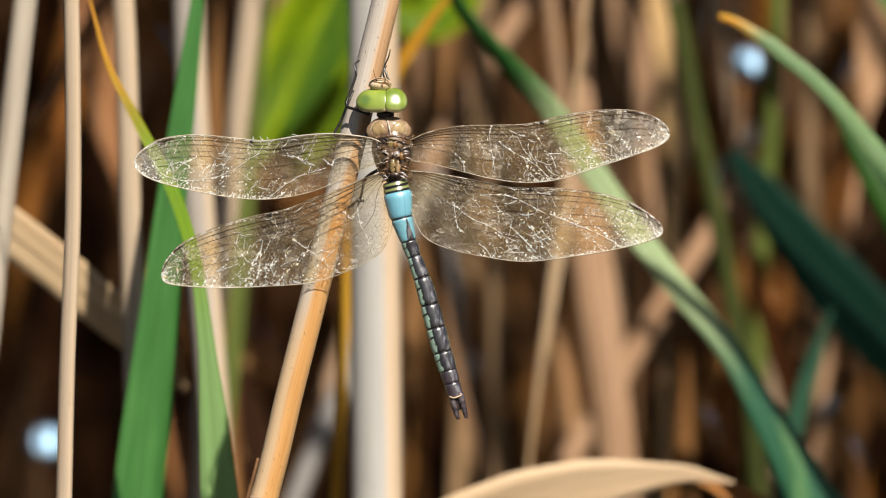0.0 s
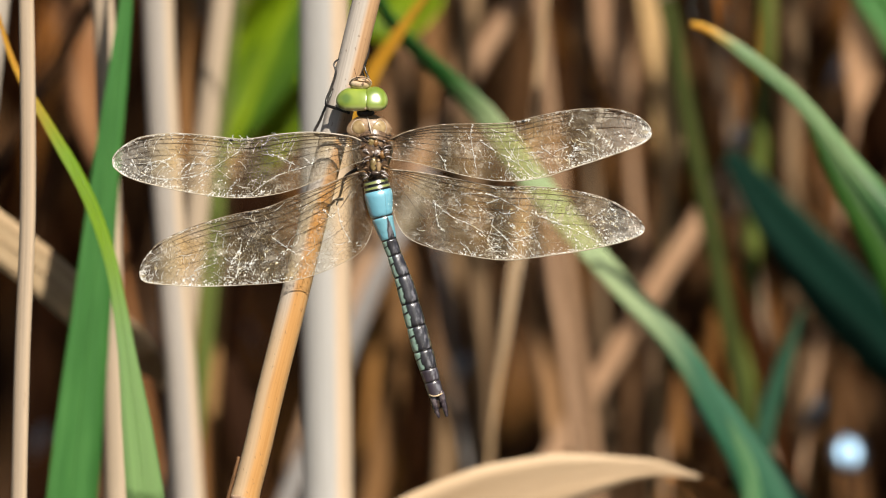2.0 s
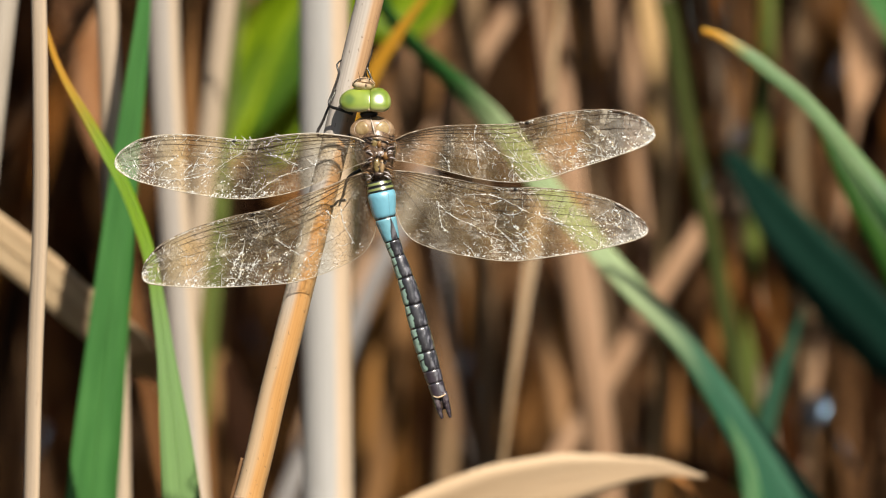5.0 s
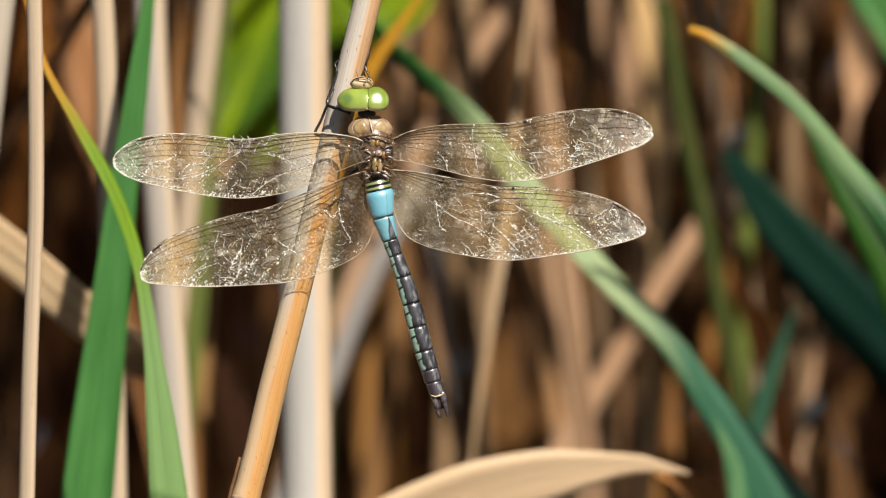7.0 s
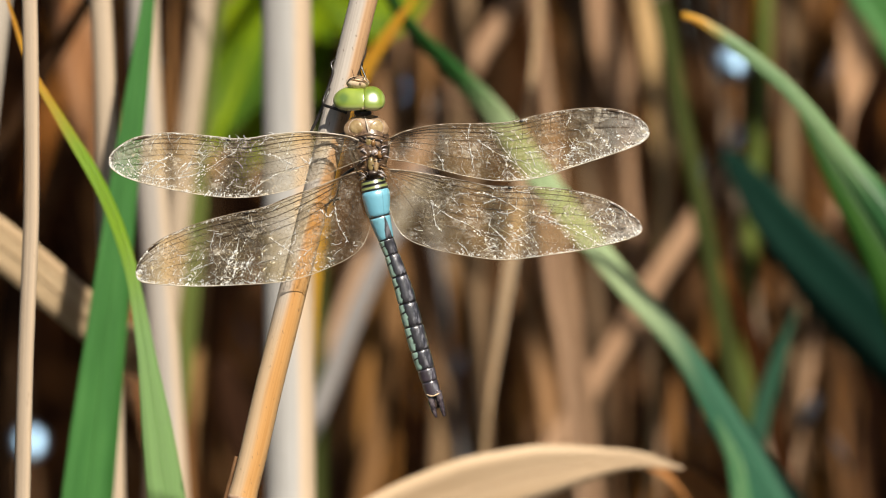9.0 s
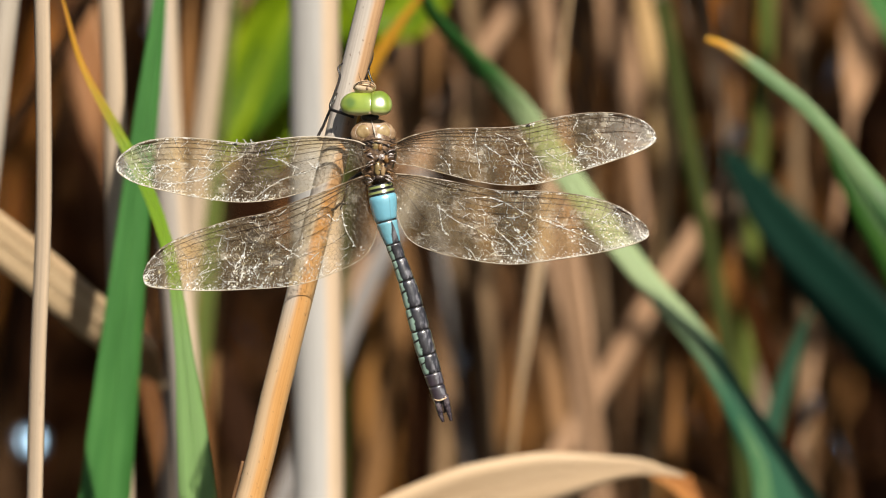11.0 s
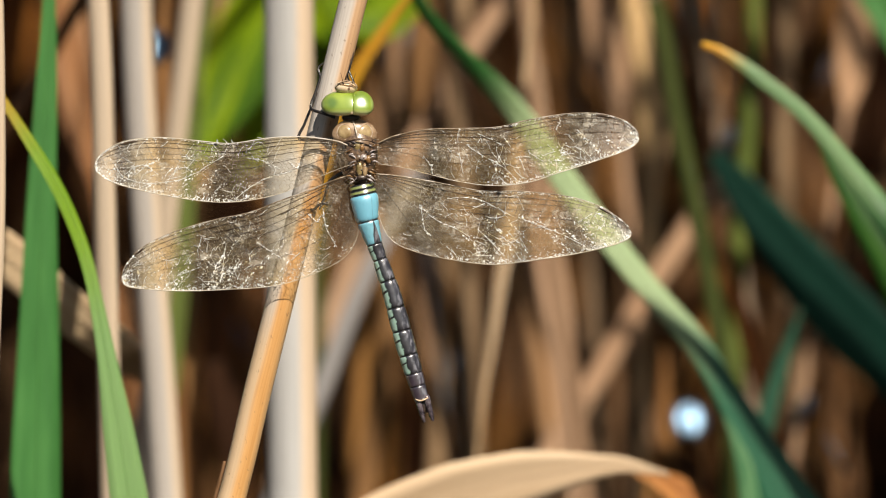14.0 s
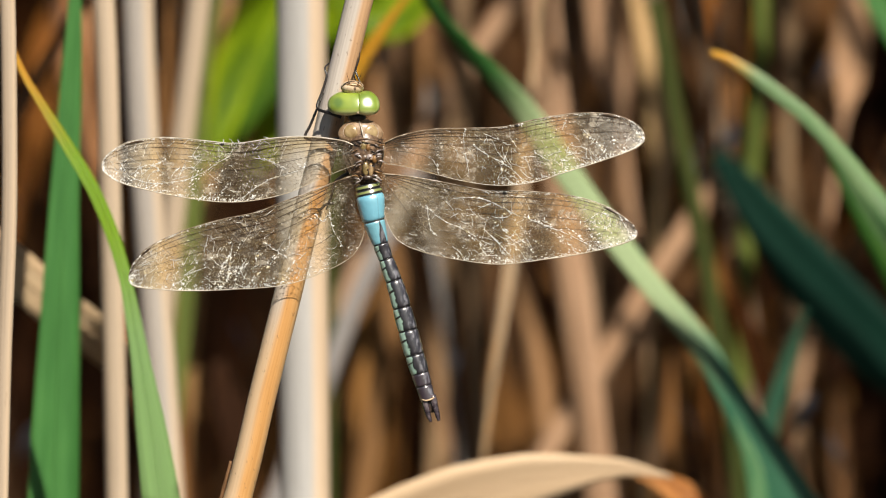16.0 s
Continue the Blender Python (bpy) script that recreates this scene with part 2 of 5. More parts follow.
def blade_mesh(name, path, widths, twists=(0, 0), fold=0.12, thick=0.00035):
    """A long leaf with a keel, some thickness and a twist in degrees about its run."""
    vs = lengths(path)
    rings = []
    steps = (-1, -0.55, 0, 0.55, 1)
    for i, p in enumerate(path):
        t = (path[min(i + 1, len(path) - 1)] - path[max(i - 1, 0)]).normalized()
        side = t.cross(BACK).normalized()
        nor = side.cross(t).normalized()
        s = vs[i] / vs[-1]
        a = radians(lerp_list(twists, s))
        side, nor = math.cos(a) * side + math.sin(a) * nor, math.cos(a) * nor - math.sin(a) * side
        w = lerp_list(widths, s) / 2
        deep = fold if isinstance(fold, float) else lerp_list(fold, s)
        top = [p + side * w * x - nor * w * 2 * deep * (1 - abs(x)) for x in steps]
        th = min(thick, w * 0.8)
        low = [q - nor * th * (1.0 if abs(x) < 0.9 else 0.35) for q, x in zip(top, steps)]
        rings.append(top + low[::-1])
    us = [(x + 1) / 2 for x in steps] + [(x + 1) / 2 for x in steps[::-1]] + [0.0]
    return skin(name, rings, us, vs)


def local(me, origin):
    me.transform(Matrix.Translation(-Vector(origin)))
    return me


def part(name, me, material, parent, label=""):
    ob = new(name, me)
    if material:
        me.materials.append(material)
    ob.parent = parent
    return tagged(ob, label)


def rooted(path, grow=0.5):
    """Carry a path (from above to below) up out of view and down into the mud."""
    a, b = path[0], path[-1]
    up = (path[0] - path[2]).normalized()
    low = (path[-1] - path[-3]).normalized()
    head = [a + up * grow + Vector((0, 0, 0.02)), a + up * grow * 0.5] if grow else []
    drop = b.z + 0.04
    if low.z > -0.2:
        low = (low + Vector((0, 0, -0.5))).normalized()
    run = Vector((low.x, low.y, 0)) / -low.z
    foot = [b + run * drop * 0.30 + Vector((0, 0, -drop * 0.45)), b + run * drop * 0.45 + Vector((0, 0, -drop))]
    return head + list(path) + foot


def reed(name, spots, d, wide, material, label, grow=0.5, node_at=(), group="dead reed stems", taper=0.9, tilt=0.0):
    """A standing stem through spots (u, v), wide in lens units at its distance, rooted in the mud."""
    n = len(spots)
    node_at = node_at or (spots[0][1] + 8, spots[-1][1] - 8)
    path = smooth([at(u, v, d + tilt * (i / max(1, n - 1) - 0.5)) for i, (u, v) in enumerate(spots)], 5)
    full = rooted(path, grow)
    vs = lengths(full)
    first = 2 if grow else 0
    r = wide * d / LENS / 2
    nodes = []
    for v in node_at:
        w = [(abs((p - EYE).dot(UP) / (p - EYE).dot(AHEAD) * LENS + v - 441), i) for i, p in enumerate(full)]
        nodes.append(vs[min(w)[1]])
    origin = full[-1].copy()
    ob = new(name)
    ob.location = origin
    part("stem", local(tube_mesh("stem", full, [r * taper, r, r * 1.04], 16, nodes), origin), material, ob)
    for n in nodes:
        i = vs.index(n)
        t = (full[min(i + 1, len(full) - 1)] - full[max(i - 1, 0)]).normalized()
        band = [full[i] + t * (k * 0.0003) for k in (-1.5, -0.5, 0.5, 1.5)]
        part("node", local(tube_mesh("node", band, [r * 1.01, r * 1.05, r * 1.05, r * 1.01], 16), origin), STRAW_PINK, ob, "brown ring where a leaf grew")
    return tagged(ob, label, "reed", group, "")


def leaf(name, spots, d, widths, material, label, twists=(0, 0), fold=0.12, root=True, grow=0.0, category="reed leaf", depths=None, rib=0.0003):
    """A leaf from its tip (first spot) to its base, rooted if it reaches the ground."""
    pts = [at(u, v, depths[i] if depths else d) for i, (u, v) in enumerate(spots)]
    path = smooth(pts, 6)
    k = d / LENS
    ws = [w * k for w in widths]
    if root or grow:
        n = len(path)
        full = rooted(path, grow)
        if not root:
            full = full[:-2]
        vs = lengths(full)
        first = 2 if grow else 0
        a, b = vs[first], vs[first + n - 1]
        prof = []
        for i in range(60):
            x = i / 59 * vs[-1]
            s = min(1, max(0, (x - a) / (b - a)))
            prof.append(lerp_list(ws, s))
        tw = [lerp_list(twists, min(1, max(0, (i / 59 * vs[-1] - a) / (b - a)))) for i in range(60)]
        if not isinstance(fold, float):
            fold = [lerp_list(fold, min(1, max(0, (i / 59 * vs[-1] - a) / (b - a)))) for i in range(60)]
        path, ws, twists = full, prof, tw
    origin = path[-1].copy()
    ob = new(name, local(blade_mesh(name, path, list(ws), list(twists), fold), origin))
    ob.data.materials.append(material)
    ob.location = origin
    if rib:
        vs = lengths(path)
        keel = [fold, fold] if isinstance(fold, float) else list(fold)
        nor = [p + BACK * 0.00012 - BACK * (lerp_list(list(ws), x / vs[-1]) * lerp_list(keel, x / vs[-1])) for p, x in zip(path, vs)]
        part("midrib", local(tube_mesh("midrib", nor, [rib * 0.3, rib, rib], 6), origin), material, ob, "raised midrib")
    return tagged(ob, label, category, "", "")


# ---------------------------------------------------------------- ground and water
def water_material():
    """Shallow brown water with small ripples and rafts of mud."""
    k = Nodes("marsh_water")
    n = k.noise(k.space((3, 3, 3)), 1.0, 5)
    col = k.ramp(n, [(0.3, (0.012, 0.009, 0.006)), (0.6, (0.03, 0.022, 0.014)), (0.8, (0.05, 0.036, 0.022))])
    rip = k.noise(k.space((25, 25, 25)), 1.0, 2)
    k.put(Base_Color=col, Roughness=0.06, IOR=1.33)
    return k.bump(rip, 0.15, 0.004).m


bm = bmesh.new()
bmesh.ops.create_grid(bm, x_segments=8, y_segments=8, size=900)
me = bpy.data.meshes.new("ground")
bm.to_mesh(me)
bm.free()
me.materials.append(water_material())
tagged(new("ground", me), "dark shallow marsh water under and beyond the reeds", "ground", "", "structure")


# ---------------------------------------------------------------- the perch and the near plants
def perch_material():
    """Reed whose grey sheath has split away from an ochre stem."""
    k = Nodes("perch_reed")
    u, v = split_uv(k)
    fib = k.noise(k.uv(40, 30), 1.0, 4)
    run = k.noise(k.uv(2, 18), 1.0, 3)
    grey = k.ramp(fib, [(0.3, (0.44, 0.385, 0.345)), (0.5, (0.50, 0.445, 0.40)), (0.7, (0.56, 0.505, 0.46))])
    ochre = k.ramp(k.math('ADD', k.math('MULTIPLY', fib, 0.4), k.math('MULTIPLY', run, 0.6)),
                   [(0.3, (0.40, 0.18, 0.05)), (0.5, (0.57, 0.295, 0.105)), (0.7, (0.65, 0.40, 0.19))])
    wob = k.math('ADD', u, k.math('MULTIPLY', k.math('SUBTRACT', run, 0.5), 0.10))
    # the split runs across the stem along its length
    line = k.math('ADD', wob, k.math('MULTIPLY', k.step(v, 0.142, 0.122), 0.055))
    mask = k.step(line, 0.305, 0.225)
    rim = k.step(line, 0.13, 0.05)
    col = k.mix(k.math('MULTIPLY', mask, k.math('ADD', 0.72, k.math('MULTIPLY', k.step(v, 0.12, 0.142), 0.28))), k.mix(k.math('MULTIPLY', k.step(v, 0.146, 0.166), 0.8), grey, (0.60, 0.40, 0.22)), ochre)
    col = k.mix(k.math('MULTIPLY', rim, 0.5), col, (0.62, 0.43, 0.25))
    spots = k.step(k.noise(k.space((1500, 1500, 700)), 1.0, 2), 0.66, 0.74)
    col = k.mix(k.math('MULTIPLY', spots, 0.5), col, (0.12, 0.07, 0.04))
    k.put(Base_Color=col, Roughness=0.42)
    return k.bump(fib, 0.3).m


PERCH_D = 1.417
perch = reed("reed", [(660, -35), (639, 50), (615, 150), (585, 275), (530, 500), (505, 600), (480, 700), (457, 800), (436, 882)],
             PERCH_D, 51, perch_material(), "ochre reed stem with a split grey sheath, the perch", 0.07, taper=0.95)
sheath_path = smooth([at(426, 808, PERCH_D - 0.0022), at(421, 828, PERCH_D - 0.0024), at(413, 858, PERCH_D - 0.0022), at(405, 890, PERCH_D - 0.0018)], 4)
part("sheath_tip", local(blade_mesh("sheath_tip", sheath_path, [0.0006, 0.0007, 0.0008, 0.0009], (20, 40), 0.2), perch.location), STRAW_BROWN, perch, "torn tip of brown dry sheath")

stalk_near = reed("reed", [(57, -20), (60, 150), (60, 385), (50, 640), (44, 900)], 1.447, 29, PALE_SPLIT, "thin straw-coloured reed stem with a faint node", 0.4)
stalk_mid = reed("reed", [(186, -20), (193, 120), (200, 400), (206, 640), (211, 900)], 1.575, 40, PALE_SPLIT, "pale straw reed stem behind a green leaf", 0.5)
stalk_edge = reed("reed", [(6, -20), (-10, 120), (-30, 300), (-52, 500), (-96, 900)], 1.56, 44, STRAW_PALE, "pale reed stem leaning over", 0.4)
blade = leaf("reed_leaf", [(266, -120), (258, 0), (240, 150), (214, 350), (192, 550), (168, 760), (153, 900)], 1.555,
             [4, 32, 44, 58, 72, 88, 96], GREEN_BLADE, "upright broad green reed leaf", (12, 16, 20, 20), 0.03, True, 0.25, rib=0.0002)
thin = leaf("reed_leaf", [(8, -60), (30, 20), (62, 120), (120, 225), (180, 335), (221, 450), (243, 570), (262, 720), (281, 900)], 1.495,
            [2, 9, 16, 25, 27, 26, 36, 58, 70], GREEN_THIN, "narrow green reed leaf with a withered orange tip", (35, 30, 25, 30, 35, 25, 15, 10), 0.06, True,
            rib=0.0002)
diag_left = leaf("reed_leaf", [(292, 690), (278, 668), (222, 606), (150, 548), (70, 478), (-20, 408), (-120, 330)], 1.602,
                 [14, 44, 70, 76, 80, 82, 82], LEAF_TAN, "dry tan leaf leaning across the stems", (0, 5), 0.02, False, 0.0, "dry leaf", [1.70, 1.69, 1.62, 1.602, 1.597, 1.594, 1.592], 0.0003)
grey_stem = reed("reed", [(272, -20), (278, 150), (293, 400), (312, 650), (328, 900)], 1.645, 58, GREY_SPLIT, "thick grey-brown reed stem", 0.5)
grey_twin = reed("reed", [(315, -20), (318, 150), (330, 400), (345, 650), (352, 900)], 1.80, 30, STRAW_BROWN, "brown reed stem beside a grey one", 0.5)
pale_stem = reed("reed", [(388, -20), (377, 70), (360, 210), (338, 400), (312, 640), (300, 900)], 1.745, 42, PALE_SPLIT, "pale straw reed stem leaning a little", 0.5)
green_slip = leaf("reed_leaf", [(428, -60), (415, 20), (399, 120), (381, 300), (368, 450), (355, 600), (338, 760), (325, 900)], 1.765,
                  [14, 16, 20, 34, 34, 30, 28, 28], GREEN_SLIP, "narrow olive-green reed leaf", (20, 0), 0.15, True, 0.3)
yellow_slip = reed("reed", [(440, -20), (430, 60), (418, 150), (400, 300), (380, 500), (350, 900)], 1.98, 24, STRAW_OCHRE, "slim yellowish dry reed stem", 0.4)
white_stem = reed("reed", [(563, -20), (564, 150), (566, 400), (568, 650), (570, 900)], 1.62, 90, WHITE_SPLIT, "thick whitish reed stem, cream on one side", 0.5, (985,))
host = reed("reed", [(590, -60), (586, 200), (582, 500), (578, 900)], 1.93, 40, GREEN_OLIVE, "olive-green living reed stem behind a whitish one", 0.5, group="living reed stems")
broad = leaf("reed_leaf", [(372, 300), (398, 235), (430, 165), (468, 95), (505, 30), (545, -40), (575, -120), (590, -170)], 1.90,
             [4, 66, 124, 156, 160, 130, 70, 20], GREEN_BRIGHT, "broad bright green hanging reed leaf", (20, 10, -10, 0), 0.22, False, 0.0, rib=0.0008)
broad_low = leaf("reed_leaf", [(440, 330), (470, 270), (505, 200), (545, 120), (575, 40), (588, -60)], 1.915,
                 [4, 70, 120, 120, 80, 20], GREEN_BRIGHT, "broad green hanging leaf, partly shaded", (-35, -30, -10, 0), 0.2, False, 0.0)
# dark leaf added over the bright one, in place of shade on it
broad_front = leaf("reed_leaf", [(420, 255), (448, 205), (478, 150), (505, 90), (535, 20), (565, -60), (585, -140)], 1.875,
                   [4, 36, 62, 66, 56, 40, 20], GREEN_SHADE, "added dark leaf for the shade on a broad one", (-15, -10, 0, 0), 0.18, False, 0.0)
broad_twin = leaf("reed_leaf", [(770, -60), (735, -10), (690, 20), (645, 15), (610, -15), (592, -60)], 1.90,
                  [16, 90, 110, 100, 60, 20], GREEN_BRIGHT, "broad bright green reed leaf bending over", (-20, -10, 10, 0), 0.2, False, 0.0)
withered = leaf("reed_leaf", [(760, -20), (725, 25), (690, 75), (655, 130), (610, 230), (580, 400), (560, 640), (550, 900)], 1.66,
                [8, 26, 30, 22, 20, 20, 20, 20], green_leaf("withered_leaf", (0.46, 0.18, 0.01), (0.64, 0.34, 0.02), (0.70, 0.46, 0.06), 0.5, 0.4),
                "withered orange reed leaf", (15, 0), 0.12, True)
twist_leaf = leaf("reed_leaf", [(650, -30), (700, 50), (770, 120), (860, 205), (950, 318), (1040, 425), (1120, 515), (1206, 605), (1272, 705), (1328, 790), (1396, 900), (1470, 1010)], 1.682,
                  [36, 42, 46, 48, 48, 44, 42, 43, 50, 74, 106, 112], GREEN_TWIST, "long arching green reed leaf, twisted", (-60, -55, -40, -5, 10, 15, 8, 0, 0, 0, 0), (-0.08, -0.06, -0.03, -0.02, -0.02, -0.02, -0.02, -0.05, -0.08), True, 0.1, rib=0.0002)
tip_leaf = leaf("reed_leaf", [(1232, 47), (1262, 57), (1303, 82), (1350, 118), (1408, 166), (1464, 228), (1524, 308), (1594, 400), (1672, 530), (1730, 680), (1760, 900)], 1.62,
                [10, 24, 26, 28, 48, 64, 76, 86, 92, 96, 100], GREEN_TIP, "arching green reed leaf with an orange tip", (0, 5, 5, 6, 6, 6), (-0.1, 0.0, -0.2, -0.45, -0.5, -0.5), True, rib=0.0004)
under_leaf = leaf("reed_leaf", [(1440, 216), (1476, 284), (1516, 352), (1562, 424), (1616, 526), (1664, 660), (1712, 900)], 1.68,
                  [8, 40, 70, 94, 108, 110, 100], GREEN_UNDER, "bright green leaf under an arching one", (0, 0), -0.12, True)
corner_leaf = leaf("reed_leaf", [(1515, -70), (1555, 0), (1595, 60), (1650, 160), (1700, 330), (1740, 600), (1760, 900)], 1.86,
                   [60, 66, 66, 60, 60, 60, 60], GREEN_BLADE, "bright green reed leaf bending down", (0, 20), 0.2, True, 0.1)
# sunlit here; its shade is only in the material
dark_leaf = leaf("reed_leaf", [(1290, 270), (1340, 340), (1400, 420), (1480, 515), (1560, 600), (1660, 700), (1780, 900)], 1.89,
                 [30, 84, 112, 122, 116, 90, 70], GREEN_DEEP_SHADE, "broad green leaf, its shade put in the dark colour", (-10, -20), 0.12, True)
bottom_leaf = leaf("reed_leaf", [(1234, 842), (1205, 836), (1145, 826), (1060, 834), (960, 853), (840, 888), (720, 936), (600, 1010)], 1.62,
                   [5, 30, 74, 120, 134, 132, 120, 110], LEAF_CREAM, "arching cream-coloured dry leaf", (10, 20, 25, 20), 0.05, True, 0.0, "dry leaf", rib=0.0002)
rust_leaf = leaf("reed_leaf", [(1165, 835), (1215, 850), (1260, 880), (1310, 930), (1360, 1010)], 1.70,
                 [6, 50, 70, 60, 50], LEAF_RUST, "rust-brown dead leaf beneath a cream one", (30, 10), 0.2, True, 0.0, "dry leaf")

young_leaf = leaf("reed_leaf", [(1296, 735), (1312, 770), (1330, 820), (1342, 880), (1352, 960), (1360, 1040)], 1.672,
                  [3, 22, 36, 40, 38, 34], GREEN_YOUNG, "pale young leaf folded against a green one", (10, 5), -0.05, True)
teal_leaf = leaf("reed_leaf", [(1428, 545), (1408, 600), (1386, 665), (1366, 735), (1350, 820), (1336, 900)], 1.80,
                 [4, 24, 32, 36, 36, 34], GREEN_TEAL, "narrow dark green reed leaf", (20, 10), 0.1, True)

# stems and leaves farther in
ochre_stem = reed("reed", [(945, -20), (958, 100), (985, 350), (1012, 560), (1038, 720), (1056, 900)], 1.88, 30, STRAW_TAWNY, "slim tawny dead reed stem", 0.5)
grey_stub = leaf("dead_leaf", [(1004, 615), (998, 570), (982, 490), (970, 410), (968, 300), (958, 100), (945, -60)], 1.895,
                 [46, 60, 60, 46, 22, 14, 12], STRAW_PINK, "hanging pale dead leaf with a blunt end", (10, -10), 0.08, False, 0.3, "dry leaf", rib=0.0006)
hang_leaf = leaf("dead_leaf", [(866, 800), (878, 700), (893, 600), (908, 500), (925, 390), (940, 250), (960, 60), (975, -60)], 1.78,
                 [8, 12, 18, 24, 22, 13, 9, 7], STRAW, "narrow tan dead leaf hanging down", (25, 0, -10), 0.12, False, 0.3, "dry leaf", rib=0.0004)
pale_lean = reed("reed", [(1310, 300), (1240, 405), (1170, 510), (1080, 660), (1020, 760), (930, 900)], 1.94, 46, STRAW_PINK, "pale reed stem leaning over", 0.0)
grey_lean = reed("reed", [(760, 300), (690, 440), (640, 550), (590, 680), (540, 800), (500, 900)], 1.90, 36, STRAW_ASH, "grey reed stem leaning over", 0.0)
cream_lean = reed("reed", [(960, -80), (900, 15), (850, 90), (800, 175), (730, 300), (640, 480), (560, 700), (500, 900)], 1.98, 42, STRAW_PINK, "tan reed stem leaning over", 0.3)
brown_lean = reed("reed", [(735, -60), (755, 0), (790, 90), (840, 210), (900, 360), (960, 560), (1010, 900)], 2.02, 34, STRAW_TAWNY, "tawny reed stem leaning over the others", 0.3)
olive_stem = reed("reed", [(1172, -20), (1190, 60), (1215, 200), (1255, 400), (1285, 560), (1310, 700), (1330, 900)], 1.86, 32, GREEN_OLIVE, "olive-green living reed stem", 0.5, group="living reed stems")
olive_twin = reed("reed", [(1352, -20), (1350, 100), (1340, 260), (1325, 420), (1318, 640), (1310, 900)], 1.91, 32, GREEN_SLIP, "olive-green living reed stem", 0.5, group="living reed stems")
# dimmed by its colour, not by a shadow
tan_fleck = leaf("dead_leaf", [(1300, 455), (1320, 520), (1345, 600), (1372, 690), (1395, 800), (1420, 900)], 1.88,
                 [10, 30, 38, 34, 28, 24], STRAW_SHADE, "dead leaf standing on edge, shade put in its colour", (20, 0), 0.15, True, 0.0, "dry leaf")
tan_lean = reed("reed", [(1570, 360), (1520, 470), (1462, 600), (1430, 690), (1398, 780), (1360, 900)], 2.05, 38, STRAW_BROWN, "brown reed stem leaning over", 0.2)
cream_flag = leaf("dead_leaf", [(1176, 318), (1178, 250), (1172, 170), (1160, 90), (1140, 0), (1120, -80)], 1.98,
                  [20, 48, 52, 44, 34, 26], LEAF_TAN, "pinkish-tan dead leaf hanging beside a stem", (10, -10, 10), 0.15, False, 0.3, "dry leaf", rib=0.0006)
pale_flag = leaf("dead_leaf", [(1115, 215), (1108, 160), (1092, 90), (1080, 20), (1065, -60)], 2.02,
                 [14, 52, 60, 50, 40], STRAW_PINK, "faded dead leaf hanging beside a stem", (0, 15), 0.15, False, 0.3, "dry leaf", rib=0.0006)
peach_flag = leaf("dead_leaf", [(1516, 205), (1524, 150), (1530, 80), (1526, 10), (1510, -80)], 1.97,
                  [12, 58, 64, 46, 30], STRAW_PINK, "peach-coloured dead leaf hanging down", (5, -10), 0.12, False, 0.3, "dry leaf", rib=0.0006)
peach_slip = leaf("dead_leaf", [(1300, 360), (1292, 280), (1288, 180), (1296, 60), (1305, -60)], 2.01,
                  [14, 34, 40, 36, 30], STRAW_BROWN, "narrow brown dead leaf hanging down", (15, 0), 0.12, False, 0.3, "dry leaf", rib=0.0006)
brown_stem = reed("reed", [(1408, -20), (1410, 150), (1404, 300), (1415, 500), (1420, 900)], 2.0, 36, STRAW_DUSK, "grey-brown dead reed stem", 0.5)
brown_far = reed("reed", [(1520, -60), (1480, 60), (1440, 150), (1380, 290), (1330, 420), (1250, 640), (1160, 900)], 2.04, 44, STRAW_BROWN, "brown reed stem leaning over", 0.3)
grey_low = reed("reed", [(1180, 560), (1185, 640), (1190, 760), (1195, 900)], 1.98, 40, STRAW_BROWN, "broken grey dead reed stump", 0.0)
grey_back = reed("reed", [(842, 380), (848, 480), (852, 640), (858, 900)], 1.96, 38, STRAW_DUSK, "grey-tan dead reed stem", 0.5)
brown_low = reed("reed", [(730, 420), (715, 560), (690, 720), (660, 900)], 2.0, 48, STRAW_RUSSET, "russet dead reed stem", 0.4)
low_tan = reed("reed", [(806, 540), (800, 640), (794, 760), (788, 900)], 2.06, 30, STRAW_FAWN, "tan dead reed stem in half shade", 0.3)
mauve_leaf = leaf("dead_leaf", [(756, 320), (750, 270), (744, 200), (738, 120), (730, 30), (722, -60)], 2.0,
                  [10, 40, 46, 40, 30, 24], STRAW_ASH, "mauve-grey dead leaf hanging down", (5, -10), 0.15, False, 0.3, "dry leaf", rib=0.0006)
russet_leaf = leaf("dead_leaf", [(716, 330), (706, 280), (700, 225), (704, 160), (715, 60), (720, -60)], 1.97,
                   [16, 44, 48, 34, 20, 12], STRAW_TAWNY, "tawny dead leaf hanging behind the stems", (10, -10), 0.15, False, 0.3, "dry leaf", rib=0.0006)
russet_stem = reed("reed", [(672, 420), (664, 600), (654, 760), (646, 900)], 2.07, 40, STRAW_RUSSET, "russet dead reed stem", 0.4)
fleck_stem = reed("reed", [(1318, 420), (1336, 540), (1352, 690), (1368, 900)], 1.99, 28, STRAW_FAWN, "pinkish-tan dead reed stem", 0.3)
far_brown = reed("reed", [(1446, 520), (1456, 620), (1464, 740), (1470, 900)], 2.08, 26, STRAW_BROWN, "brown dead reed stem", 0.4)
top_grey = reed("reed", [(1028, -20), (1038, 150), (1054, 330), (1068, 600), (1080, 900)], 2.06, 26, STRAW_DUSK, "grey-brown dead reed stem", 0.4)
top_brown = reed("reed", [(1134, -20), (1124, 120), (1118, 300), (1108, 600), (1100, 900)], 2.1, 24, STRAW_BROWN, "brown dead reed stem", 0.4)
